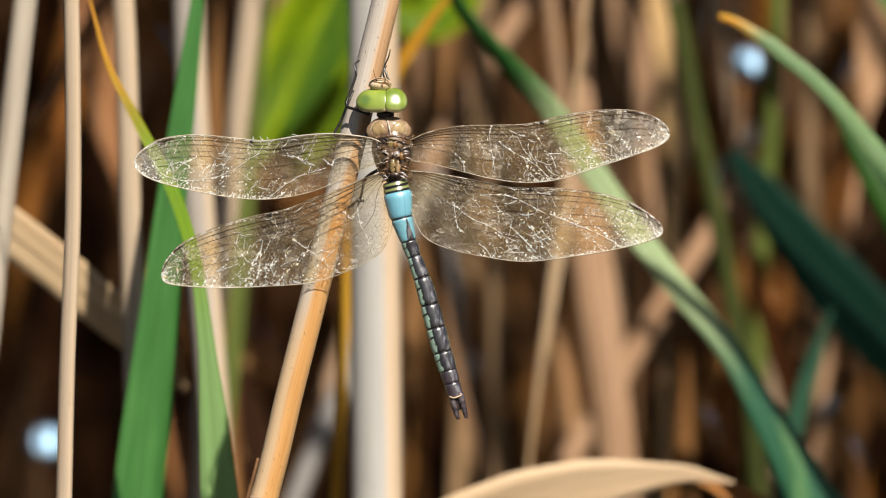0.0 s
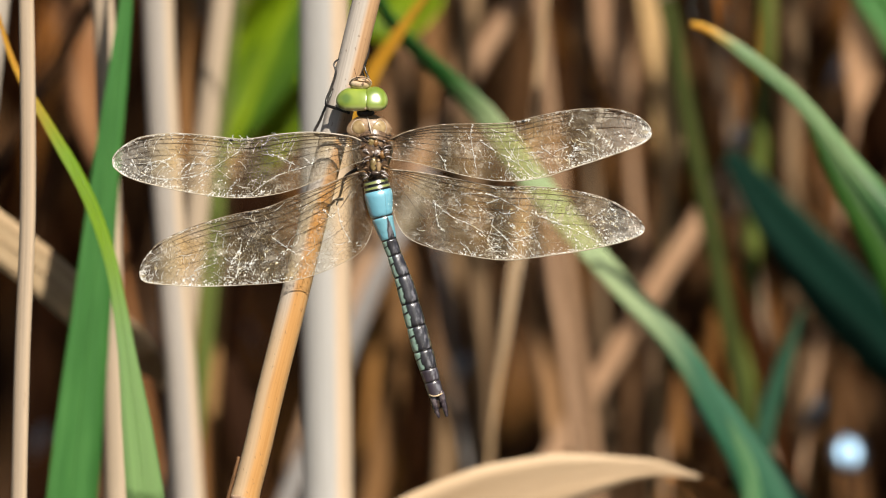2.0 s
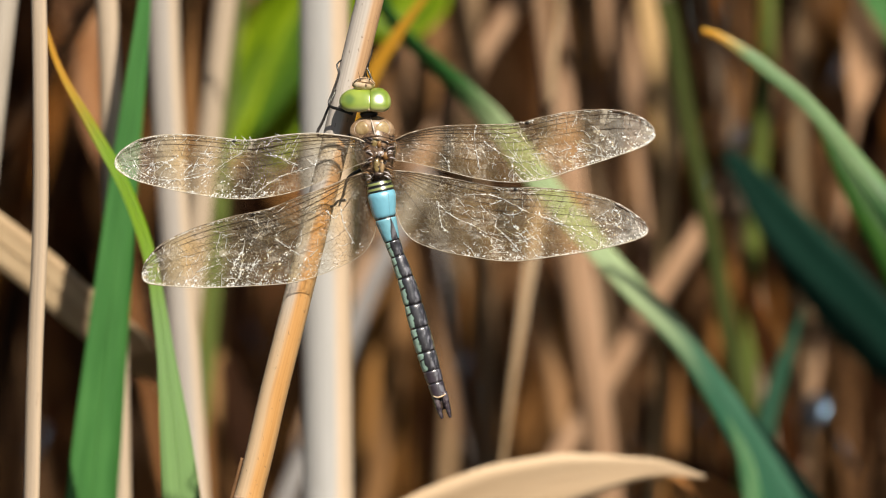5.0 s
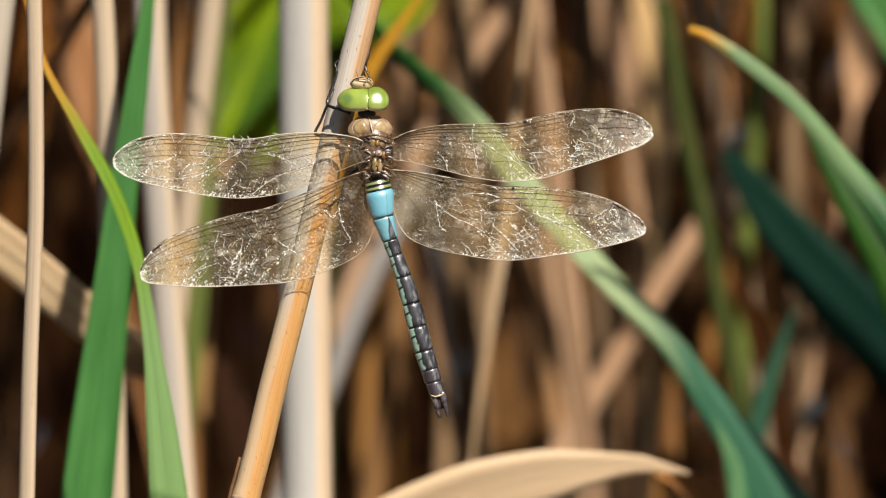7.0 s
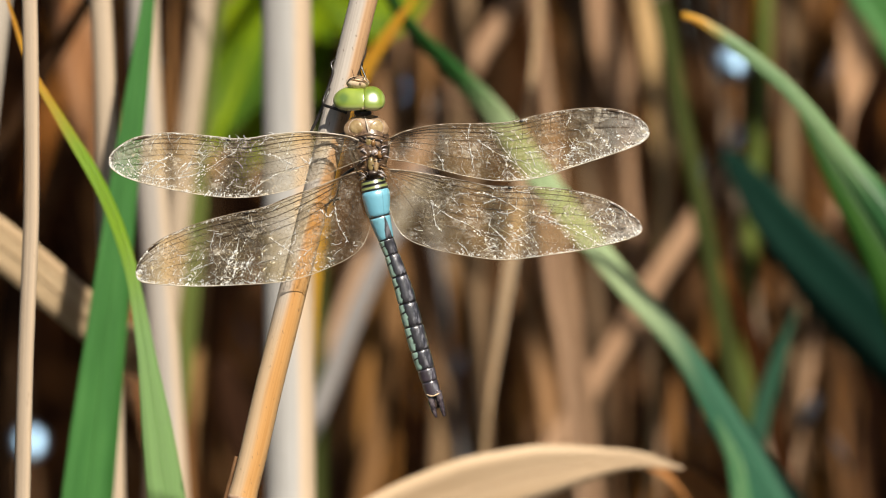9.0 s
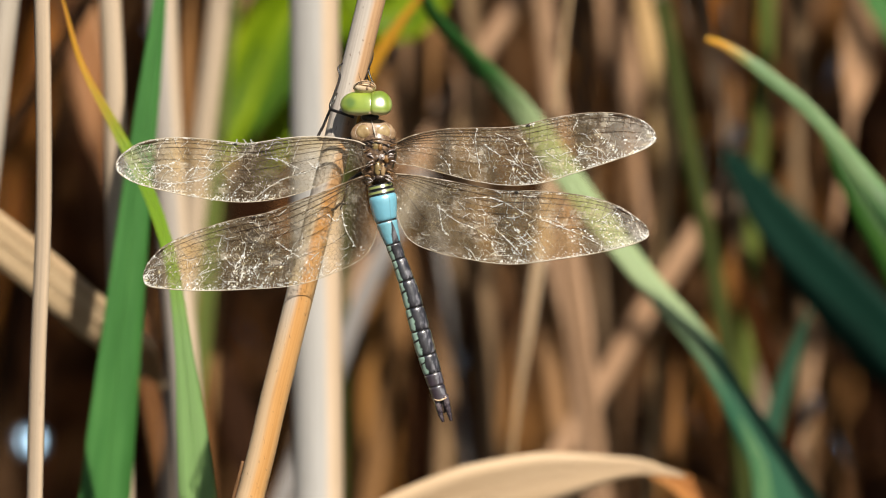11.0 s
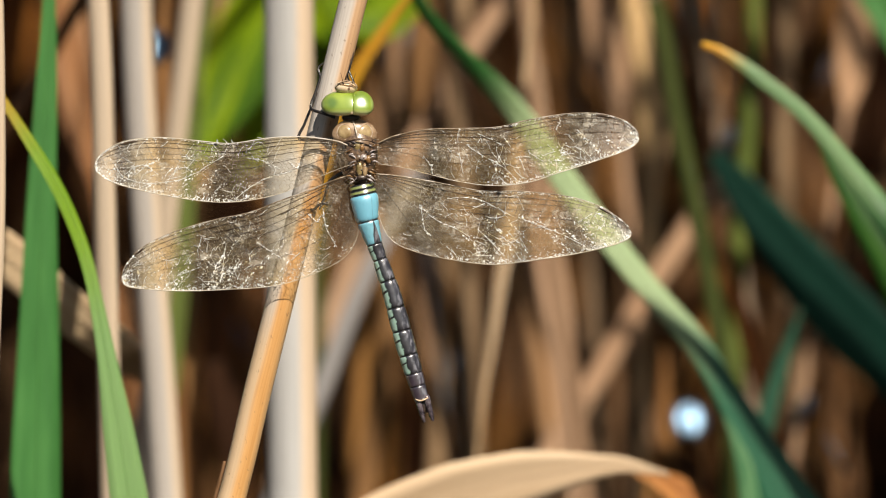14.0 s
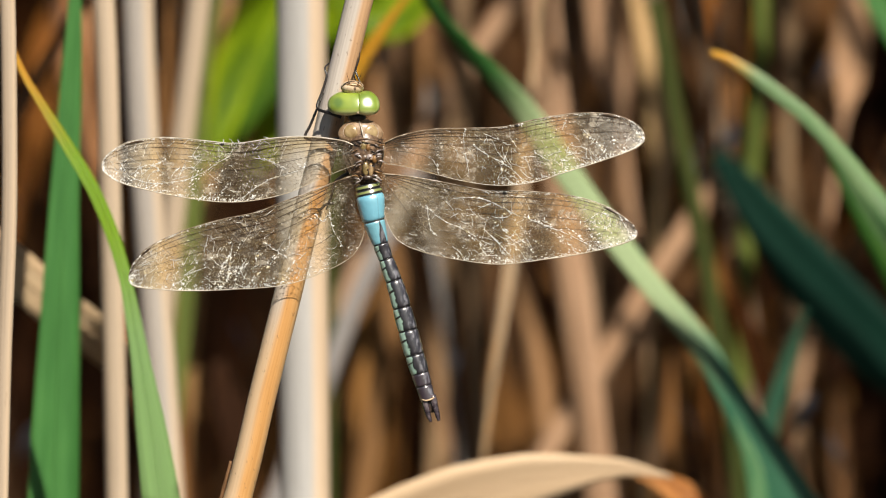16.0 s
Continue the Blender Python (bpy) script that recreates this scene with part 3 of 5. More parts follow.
rust_back = leaf("dead_leaf", [(190, 330), (172, 230), (150, 120), (128, 20), (105, -80)], 1.95,
                 [16, 70, 84, 74, 50], LEAF_RUST, "broad rust-brown dead leaf hanging among the stems", (10, -10), 0.15, False, 0.3, "dry leaf", rib=0.0006)
# coloured nearly black so that it reads as a shaded gap
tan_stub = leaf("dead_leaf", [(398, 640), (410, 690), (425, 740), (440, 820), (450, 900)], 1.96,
                [30, 56, 58, 40, 30], STRAW_SHADE, "dead leaf stub, coloured nearly black for the shade", (15, 0), 0.15, True, 0.0, "dry leaf")


# added glossy ovals among the stems, in place of water and sky glints
def glint_material():
    k = Nodes("wet_leaf")
    n = k.noise(k.space((700, 700, 300)), 1.0, 3)
    k.put(Base_Color=k.ramp(n, [(0.35, (0.012, 0.008, 0.005)), (0.65, (0.04, 0.025, 0.012))]), Roughness=0.5)
    # sky blue tinted into the gloss
    film = k.add("BsdfGlossy", {"Color": (0.40, 0.68, 1.0, 1), "Roughness": 0.4})
    mx = k.add("MixShader", {0: 0.3, 1: k.bsdf.outputs[0], 2: film.outputs[0]})
    k.t.links.new(mx.outputs[0], k.out.inputs[0])
    return k.m


GLINT_FILM = glint_material()
TO_GLINT = (TO_SUN + BACK).normalized()
FLASHES = ((704, 178, 2.0, (7.5,)), (690, 88, 2.0, (15.0,)), (718, 160, 2.05, (9.0,)), (62, 780, 2.1, (0.0, 0.5, 8.0, 8.5, 9.0, 11.5)), (1304, 110, 1.96, (0.0, 0.5, 8.0, 8.5, 9.0)), (1470, 128, 2.2, (0.5, 8.5)), (452, 598, 2.2, (1.5,)), (806, 655, 2.08, (1.5, 8.0)),
           (1502, 800, 1.96, (2.0, 13.0)), (1434, 728, 1.96, (6.5,)), (284, 80, 1.772, (14.0, 14.5)), (694, 108, 2.08, (14.5, 15.0)), (1240, 742, 1.96, (14.0,)), (1298, 250, 1.96, (12.0,)))


def wet_leaf(u, v, d):
    """An added cupped oval that glints, on a thin dark stalk in the water."""
    c = at(u, v, d)
    side = RIGHT
    rise = TO_GLINT.cross(side).normalized()
    side = rise.cross(TO_GLINT).normalized()
    rings = []
    for i in range(9):
        s = -1 + i / 4
        w = max(0.04, math.sqrt(max(0.0, 1 - s * s)))
        row = [c + rise * (0.0056 * s) + side * (0.0052 * w * x) - TO_GLINT * 0.0005 * (s * s + x * x) for x in (-1, -0.5, 0, 0.5, 1)]
        rings.append(row + [p - TO_GLINT * 0.00025 for p in row[::-1]])
    foot = Vector((c.x, c.y, -0.03))
    ob = new("wet_leaf")
    ob.location = foot
    part("blade", local(skin("blade", rings, [0, 0.25, 0.5, 0.75, 1, 1, 0.75, 0.5, 0.25, 0, 0], [i * 0.0008 for i in range(9)]), foot), GLINT_FILM, ob, "cupped glossy oval that throws the glint")
    stalk = smooth([c - rise * 0.0054 - TO_GLINT * 0.0007, c - rise * 0.012 - BACK * 0.002, c.lerp(foot, 0.5), foot], 4)
    part("stalk", local(tube_mesh("stalk", stalk, [0.0004, 0.0007, 0.0009], 6), foot), STRAW_SHADE, ob)
    return tagged(ob, "made-up glinting oval in place of water and sky glints", "dry leaf", "wet leaves among the reeds")


wet = [wet_leaf(u, v, d) for u, v, d, times in FLASHES]


# ---------------------------------------------------------------- the reed bed behind
rng = random.Random(11)
# the darkest entries carry the bed's shade in their colour
PALETTE = [STRAW_BROWN, STRAW_SHADE, STRAW_SHADE, STRAW_BROWN, STRAW_BROWN, STRAW_SHADE, STRAW_BROWN, STRAW_SHADE, STRAW_SHADE]
stock = []
for i in range(9):
    h = rng.uniform(1.3, 1.9)
    bend = rng.uniform(-0.06, 0.06)
    path = smooth([(0, 0, -0.05), (bend * 0.1, 0, h * 0.3), (bend * 0.5, 0, h * 0.65), (bend, 0.02, h)], 3)
    r = rng.uniform(0.0035, 0.0062)
    ob = new("reed")
    part("stem", tube_mesh("stem", path, [r * 1.1, r, r * 0.6], 8, (h * 0.18, h * 0.42, h * 0.7)), PALETTE[i % len(PALETTE)], ob)
    run = lengths(path)
    for f in (0.18, 0.42, 0.7):
        j = min(range(len(path)), key=lambda a: abs(run[a] - h * f))
        w = r * (1.1 - 0.45 * f)
        part("node", tube_mesh("node", [path[j] + Vector((0, 0, e)) for e in (-0.0012, 0.0, 0.0012)], [w, w * 1.14, w], 8), STRAW_BROWN, ob)
    tagged(ob, "brown dead reed stem deep in the reed bed", "reed", "reeds deep in the bed")
    stock.append(ob)
leaf_stock = []
for i in range(6):
    h = rng.uniform(0.5, 1.1)
    path = smooth([(0, 0, -0.04), (0.02, 0.01, h * 0.4), (0.08, 0.03, h * 0.8), (0.2, 0.06, h)], 5)
    w = rng.uniform(0.010, 0.018)
    ob = new("dead_leaf", blade_mesh("dead_leaf", path, [w * 0.7, w, w * 0.8, 0.001], (rng.uniform(-60, 60), rng.uniform(-60, 60), rng.uniform(-60, 60)), 0.15))
    # half of these leaves are coloured for shade as well
    ob.data.materials.append([STRAW_BROWN, STRAW_SHADE, LEAF_RUST, STRAW_BROWN, STRAW_SHADE, STRAW_SHADE][i])
    part("midrib", tube_mesh("midrib", [p + Vector((0, -0.0006, 0)) for p in path], [0.0008, 0.0007, 0.0003], 5), ob.data.materials[0], ob)
    tagged(ob, "curled dead leaf deep in the reed bed", "dry leaf", "dead leaves deep in the bed")
    leaf_stock.append(ob)
bed = []


def bed_place(first):
    y = rng.uniform(0.76, 2.6) if not first else 0.9
    half = 0.07 * (y + 1.34) + 0.05
    return rng.uniform(-half, half), y


for kind_stock, count, lean in ((stock, 105, 9), (leaf_stock, 50, 16)):
    for i in range(count):
        x, y = bed_place(False)
        a = rng.gauss(0, lean)
        if rng.random() < 0.15:
            a = rng.choice((-1, 1)) * rng.uniform(20, 38)
        # lean about the height at which the view crosses, so that the stem stays in the bed's middle
        z0 = max(0.0, 0.75 - math.tan(radians(PITCH)) * y)
        m = Matrix.Translation((x - math.tan(radians(a)) * z0, y, 0)) @ pose(0, 0, 0, rng.uniform(-8, 8), a, 0) @ pose(0, 0, 0, 0, 0, rng.uniform(0, 360))
        src = rng.choice(kind_stock)
        if i < len(kind_stock):
            src = kind_stock[i]
            src.matrix_basis = m
            bed.append(src)
        else:
            bed.append(copy_thing(src, m))


def bed_mass(name, count, box, keep, seed, label, arch=0.0):
    """Many stems joined into one mass, where nobody could count them."""
    r = random.Random(seed)
    verts, faces = [], []
    while count > 0:
        x, y = r.uniform(box[0], box[1]), r.uniform(box[2], box[3])
        if not keep(x, y):
            continue
        count -= 1
        h, rad = r.uniform(1.1, 1.9), r.uniform(0.003, 0.006)
        lx, ly = r.gauss(0, 0.12) * h, r.gauss(0, 0.08) * h
        if arch:
            lx = -math.copysign(arch * r.uniform(0.6, 1.1), x)
        base = len(verts)
        for s in (0, 0.25, 0.5, 0.75, 1):
            for j in range(5):
                q = 2 * math.pi * j / 5
                verts.append((x + lx * s * s + rad * (1.1 - 0.6 * s) * math.cos(q), y + ly * s * s + rad * (1.1 - 0.6 * s) * math.sin(q), -0.04 + h * s))
        for k in range(4):
            for j in range(5):
                faces.append((base + k * 5 + j, base + k * 5 + (j + 1) % 5, base + k * 5 + 5 + (j + 1) % 5, base + k * 5 + 5 + j))
    me = bpy.data.meshes.new(name)
    me.from_pydata(verts, [], faces)
    me.materials.append(shaded_mass())
    return tagged(new(name, me), label, "reed bed", "", "stuff")


def shaded_mass():
    k = Nodes("shaded_mass")
    geo = k.add("NewGeometry")
    n = k.noise(k.space((300, 300, 6)), 1.0, 3)
    # most stems nearly black, in place of shade between them
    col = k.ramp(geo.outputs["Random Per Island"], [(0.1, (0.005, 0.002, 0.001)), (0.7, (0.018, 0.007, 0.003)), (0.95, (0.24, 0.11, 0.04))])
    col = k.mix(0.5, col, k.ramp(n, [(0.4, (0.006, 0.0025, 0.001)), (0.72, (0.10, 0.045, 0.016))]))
    k.put(Base_Color=col, Roughness=0.7, Specular_IOR_Level=0.1)
    return k.m


# out of view on both sides, added to shade the stems in view
bed_mass("reed_bed", 700, (-1.6, 1.9, 0.75, 3.2), lambda x, y: abs(x) > 0.07 * (y + 1.34) + 0.06, 5, "unseen dead reeds beside the view, added for shade")
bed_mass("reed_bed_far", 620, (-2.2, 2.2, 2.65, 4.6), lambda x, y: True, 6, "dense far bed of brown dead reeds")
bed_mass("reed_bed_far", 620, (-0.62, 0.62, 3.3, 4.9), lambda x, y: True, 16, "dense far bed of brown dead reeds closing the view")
# two unseen clumps that only throw shade on the bed
bed_mass("reed_clump", 90, (0.2, 1.0, -0.6, 0.7), lambda x, y: x > 0.07 * (y + 1.34) + 0.12 and 0.44 < y + 1.5 * (x - 0.12) < 1.1, 7, "unseen dead reeds added at the right to cast shade")
bed_mass("reed_clump", 110, (-0.6, 0.6, 0.25, 0.75), lambda x, y: abs(x) > 0.34, 12, "unseen arching reeds added to shade the bed", 0.5)
# unseen ring of reeds, added to hold back light from the low sky
bed_mass("reed_bank", 1300, (-4.5, 4.5, -5.5, 0.7), lambda x, y: (x < -0.4 and y > -1.2 and x < -0.07 * (y + 1.34) - 0.3) or (math.hypot(x, y) > 2.3 and abs(x) > 0.4), 8, "unseen dead reeds added around to block low sky")
bed_mass("reed_bank", 250, (-0.4, 0.4, -5.5, -2.6), lambda x, y: True, 9, "unseen dead reeds added around to block low sky")


# ---------------------------------------------------------------- the dragonfly
FLY = at(665, 270, FOCUS)
FLY_FRAME = Matrix((RIGHT, UP, BACK)).transposed().to_4x4()
FLY_REST = Matrix.Translation(FLY) @ FLY_FRAME
MM = FOCUS / LENS
SKEW = 0.16


def q(u, v, z=0.0):
    """A place on the insect: u, v as for at(), z in metres off its back; the whole animal is turned a little."""
    x, y = (u - 665) * MM, (270 - v) * MM
    return Vector((x, y, z + SKEW * x))


def chitin(name, dark, mid, pale, rough=0.35, scale=900.0, coat=0.3):
    k = Nodes(name)
    n = k.noise(k.space((scale, scale, scale)), 1.0, 4)
    m = k.noise(k.space((scale / 5,) * 3), 1.0, 2)
    col = k.ramp(k.math('ADD', k.math('MULTIPLY', n, 0.6), k.math('MULTIPLY', m, 0.4)), [(0.36, dark), (0.5, mid), (0.62, pale)])
    k.put(Base_Color=col, Roughness=rough, Coat_Weight=coat, Coat_Roughness=0.2)
    return k.bump(n, 0.4, 0.0002).m


def eye_material():
    k = Nodes("compound_eye")
    s = k.add("SeparateXYZ", {0: k.space((1, 1, 1))})
    n = k.noise(k.space((220, 220, 220)), 1.0, 2)
    col = k.ramp(n, [(0.3, (0.15, 0.24, 0.018)), (0.5, (0.24, 0.345, 0.03)), (0.7, (0.34, 0.44, 0.06))])
    low = k.step(s.outputs[1], 86 * MM, 77 * MM)
    col = k.mix(k.math('MULTIPLY', low, 0.8), col, (0.58, 0.62, 0.26))
    dx, dy = k.math('SUBTRACT', s.outputs[0], -50 * MM), k.math('SUBTRACT', s.outputs[1], 97 * MM)
    ring = k.math('SQRT', k.math('ADD', k.math('MULTIPLY', dx, dx), k.math('MULTIPLY', dy, dy)))
    spot = k.step(k.math('ADD', ring, k.math('MULTIPLY', n, 6 * MM)), 18 * MM, 7 * MM)
    col = k.mix(k.math('MULTIPLY', spot, 0.65), col, (0.06, 0.16, 0.04))
    outer = k.math('MAXIMUM', k.step(s.outputs[0], -61 * MM, -66 * MM), k.step(s.outputs[0], 16 * MM, 22 * MM))
    col = k.mix(k.math('MULTIPLY', outer, 0.6), col, (0.50, 0.60, 0.20))
    facet = k.add("TexVoronoi", {"Vector": k.space((9000, 9000, 9000)), "Scale": 1.0}).outputs["Distance"]
    k.put(Base_Color=col, Roughness=0.4, Coat_Weight=1.0, Coat_Roughness=0.29, Coat_IOR=2.2)
    return k.bump(facet, 0.01, 0.00001).m


def membrane_material():
    """Clear golden wing skin, milky sheen; sun glare on panes and tips painted."""
    k = Nodes("wing_membrane")
    s = k.add("SeparateXYZ", {0: k.space((1, 1, 1))})
    out = k.math('ABSOLUTE', s.outputs[0])
    tip = k.step(out, 0.036, 0.053)
    root = k.step(out, 0.004, 0.020)
    haze = k.noise(k.space((160, 160, 160)), 1.0, 3)
    patch = k.step(k.noise(k.space((240, 330, 240)), 1.0, 3, 0.6, 0.8), 0.44, 0.66)
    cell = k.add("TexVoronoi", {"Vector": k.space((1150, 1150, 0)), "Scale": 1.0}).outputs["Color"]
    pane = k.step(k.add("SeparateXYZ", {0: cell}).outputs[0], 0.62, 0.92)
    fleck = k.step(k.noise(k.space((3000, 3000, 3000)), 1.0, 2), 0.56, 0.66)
    # whitened where tips and patches would mirror the sun
    haze_col = k.mix(k.math('MAXIMUM', tip, k.math('MULTIPLY', patch, 0.4)), (0.60, 0.46, 0.27), (0.90, 0.88, 0.84))
    k.put(Base_Color=haze_col, Roughness=0.3, Specular_IOR_Level=0.8)
    gold = k.mix(k.step(k.noise(k.space((60, 90, 60)), 1.0, 2), 0.4, 0.62), (0.96, 0.93, 0.86), (0.89, 0.77, 0.52))
    clear = k.add("BsdfTransparent", {"Color": gold})
    wrinkle = k.add("Bump", {"Height": k.noise(k.space((1500, 1500, 1500)), 1.0, 2), "Strength": 0.9, "Distance": 0.0006})
    sheen = k.add("BsdfGlossy", {"Color": (0.95, 0.93, 0.90, 1), "Roughness": 0.28, "Normal": wrinkle.outputs[0]})
    skin_mix = k.add("MixShader", {0: k.math('ADD', 0.02, k.math('MULTIPLY', patch, 0.05)), 1: clear.outputs[0], 2: sheen.outputs[0]})
    # pane glare and pale flecks, painted as thicker cover
    glittery = k.math('ADD', k.math('MULTIPLY', k.math('MULTIPLY', pane, patch), 0.26), k.math('MULTIPLY', k.math('MULTIPLY', fleck, patch), 0.35))
    fac = k.math('ADD', k.math('ADD', k.math('MULTIPLY', haze, 0.21), glittery), k.math('MULTIPLY', tip, 0.12))
    fac = k.math('MULTIPLY', fac, k.math('ADD', 0.4, k.math('MULTIPLY', root, 0.6)))
    mx = k.add("MixShader", {0: fac, 1: skin_mix.outputs[0], 2: k.bsdf.outputs[0]})
    k.t.links.new(mx.outputs[0], k.out.inputs[0])
    return k.m


def abdomen_material(name, top, side, gloss=0.3, stripe=0.21, edge=0.05, patchy=0.0, wedge=False, flank=None, sheen=1.9):
    """Rings of the abdomen: a dark back, paler sides with black borders, dark joints, a waxy gloss."""
    k = Nodes(name)
    u, v = split_uv(k)
    n = k.noise(k.space((1100, 1100, 1100)), 1.0, 3)
    wob = k.math('MULTIPLY', k.math('SUBTRACT', k.noise(k.space((900, 900, 900)), 1.0, 2), 0.5), patchy)
    off = k.math('ADD', k.math('ABSOLUTE', k.math('SUBTRACT', u, 0.175)), wob)
    if wedge:
        off = k.math('ADD', off, k.math('MULTIPLY', k.math('SUBTRACT', 1.0, v), stripe))
    back = k.step(off, stripe + 0.008, stripe - 0.008)
    joint = k.math('MAXIMUM', k.step(v, edge, edge * 0.6), k.step(v, 1 - edge, 1 - edge * 0.6))
    black = (0.008, 0.007, 0.009)
    body = k.mix(k.math('MULTIPLY', n, 0.5), side, [c * 0.75 for c in side])
    dark = k.ramp(n, [(0.35, top), (0.68, [min(1, c * 1.7 + 0.008) for c in top])])
    fine = k.noise(k.space((3200, 3200, 1800)), 1.0, 3)
    if patchy:
        # broken grey highlight along the back, painted into the colour
        back_glint = k.math('MULTIPLY', k.step(k.noise(k.space((1500, 600, 1500)), 1.0, 3), 0.44, 0.62), k.step(k.math('ABSOLUTE', k.math('SUBTRACT', u, 0.165)), 0.10, 0.03))
        dark = k.mix(k.math('MULTIPLY', back_glint, 0.75), dark, (0.24, 0.235, 0.27))
    if flank:
        dark = k.mix(k.step(k.math('ADD', u, wob), 0.075, 0.035), dark, flank)
        body = k.mix(k.step(off, stripe + 0.045, stripe + 0.02), body, black)
        cross = k.math('MULTIPLY', k.step(k.math('ABSOLUTE', k.math('SUBTRACT', k.math('SUBTRACT', v, k.math('MULTIPLY', off, 0.5)), 0.27)), 0.05, 0.03), k.step(v, 0.7, 0.6))
        body = k.mix(cross, body, black)
    col = k.mix(joint, k.mix(back, body, dark), black)
    k.put(Base_Color=col, Roughness=gloss, Coat_Weight=1.0, Coat_Roughness=0.3, Coat_IOR=sheen)
    return k.bump(k.math('ADD', n, k.math('MULTIPLY', fine, 0.2)), 0.6 if patchy else 0.3, 0.0002).m


EYE_GREEN = eye_material()
FACE = chitin("face_cream", (0.46, 0.28, 0.15), (0.70, 0.50, 0.32), (0.80, 0.66, 0.48), 0.4)
FACE_DULL = chitin("panel_buff", (0.24, 0.155, 0.07), (0.34, 0.235, 0.115), (0.44, 0.32, 0.17), 0.35)
BLACK = chitin("black_chitin", (0.006, 0.005, 0.005), (0.014, 0.011, 0.010), (0.04, 0.03, 0.026), 0.3)
BROWN = chitin("thorax_brown", (0.13, 0.075, 0.035), (0.27, 0.17, 0.085), (0.42, 0.29, 0.16), 0.42)
UMBER = chitin("sclerite_umber", (0.03, 0.018, 0.012), (0.11, 0.065, 0.04), (0.24, 0.15, 0.09), 0.35, 1500.0)
DARK_CHITIN = chitin("dark_chitin", (0.012, 0.008, 0.007), (0.04, 0.026, 0.02), (0.12, 0.08, 0.06), 0.3)
TAN = chitin("shoulder_tan", (0.17, 0.10, 0.055), (0.28, 0.175, 0.10), (0.40, 0.27, 0.17), 0.45)
RUST = chitin("rust_plate", (0.10, 0.045, 0.015), (0.22, 0.11, 0.04), (0.36, 0.21, 0.10), 0.3)
RIDGE = chitin("ridge_pale", (0.30, 0.22, 0.16), (0.50, 0.41, 0.33), (0.66, 0.58, 0.50), 0.35, 1500.0)
OLIVE = chitin("plate_olive", (0.12, 0.085, 0.03), (0.24, 0.17, 0.07), (0.36, 0.27, 0.13), 0.3, 1200.0, 0.8)
LILAC = chitin("ridge_lilac", (0.20, 0.155, 0.15), (0.42, 0.36, 0.35), (0.62, 0.56, 0.55), 0.25, 1500.0, 0.9)
VEIN = chitin("vein_dark", (0.02, 0.012, 0.007), (0.05, 0.03, 0.017), (0.10, 0.065, 0.04), 0.35, 400.0, 0.5)
VEIN_MID = chitin("vein_mid", (0.12, 0.08, 0.05), (0.30, 0.23, 0.16), (0.60, 0.52, 0.44), 0.25, 700.0, 0.8)
# pale runs of the net stand for veins lit white
VEIN_NET = chitin("vein_net", (0.06, 0.04, 0.025), (0.26, 0.20, 0.14), (0.74, 0.68, 0.60), 0.22, 500.0, 1.0)
VEIN_PALE = chitin("vein_pale", (0.40, 0.33, 0.24), (0.58, 0.50, 0.40), (0.72, 0.66, 0.58), 0.25, 400.0, 0.8)
STIGMA = chitin("stigma_brown", (0.03, 0.018, 0.01), (0.06, 0.035, 0.02), (0.11, 0.07, 0.04), 0.35)
# white used as colour for sun glints on the wings
CREASE_GLINT = chitin("crease_glint", (0.74, 0.72, 0.68), (0.86, 0.85, 0.83), (0.92, 0.92, 0.91), 0.25, 400.0, 1.0)
MEMBRANE = membrane_material()
BLUE = abdomen_material("saddle_blue", (0.012, 0.012, 0.02), (0.20, 0.56, 0.74), 0.4, 0.0, 0.035, 0.0, sheen=2.4)
BLUE_END = abdomen_material("saddle_blue_end", (0.012, 0.012, 0.02), (0.22, 0.56, 0.70), 0.4, 0.085, 0.05, 0.03, True, sheen=2.4)
BANDED = abdomen_material("banded_yellow", (0.01, 0.01, 0.01), (0.26, 0.30, 0.09), 0.35, 0.0, 0.36)
SPOTTED = abdomen_material("spotted_dark", (0.016, 0.014, 0.02), (0.36, 0.54, 0.46), 0.25, 0.118, 0.045, 0.10, False, (0.34, 0.28, 0.16), 2.0)
DARK_END = abdomen_material("dark_end", (0.03, 0.02, 0.03), (0.15, 0.12, 0.12), 0.25, 0.22, 0.05, 0.12, False, None, 2.3)
CLASPER = chitin("clasper_plum", (0.02, 0.014, 0.018), (0.05, 0.036, 0.045), (0.15, 0.12, 0.13), 0.25, 1400.0, 1.0)

fly = new("dragonfly")
tagged(fly, "brown and blue dragonfly, green eyes, open glassy wings, on a reed", "dragonfly")
fly.matrix_basis = FLY_REST


def oval(name, c, rx, ry, rz, seg=28, rings=18, shape=None):
    """A rounded body about c with half axes in metres; shape(p) may bend each unit point first."""
    bm = bmesh.new()
    bmesh.ops.create_uvsphere(bm, u_segments=seg, v_segments=rings, radius=1)
    for v in bm.verts:
        p = v.co.copy()
        if shape:
            p = shape(p)
        v.co = Vector((p.x * rx, p.y * ry, p.z * rz)) + Vector(c)
    for f in bm.faces:
        f.smooth = True
    me = bpy.data.meshes.new(name)
    bm.to_mesh(me)
    bm.free()
    return me


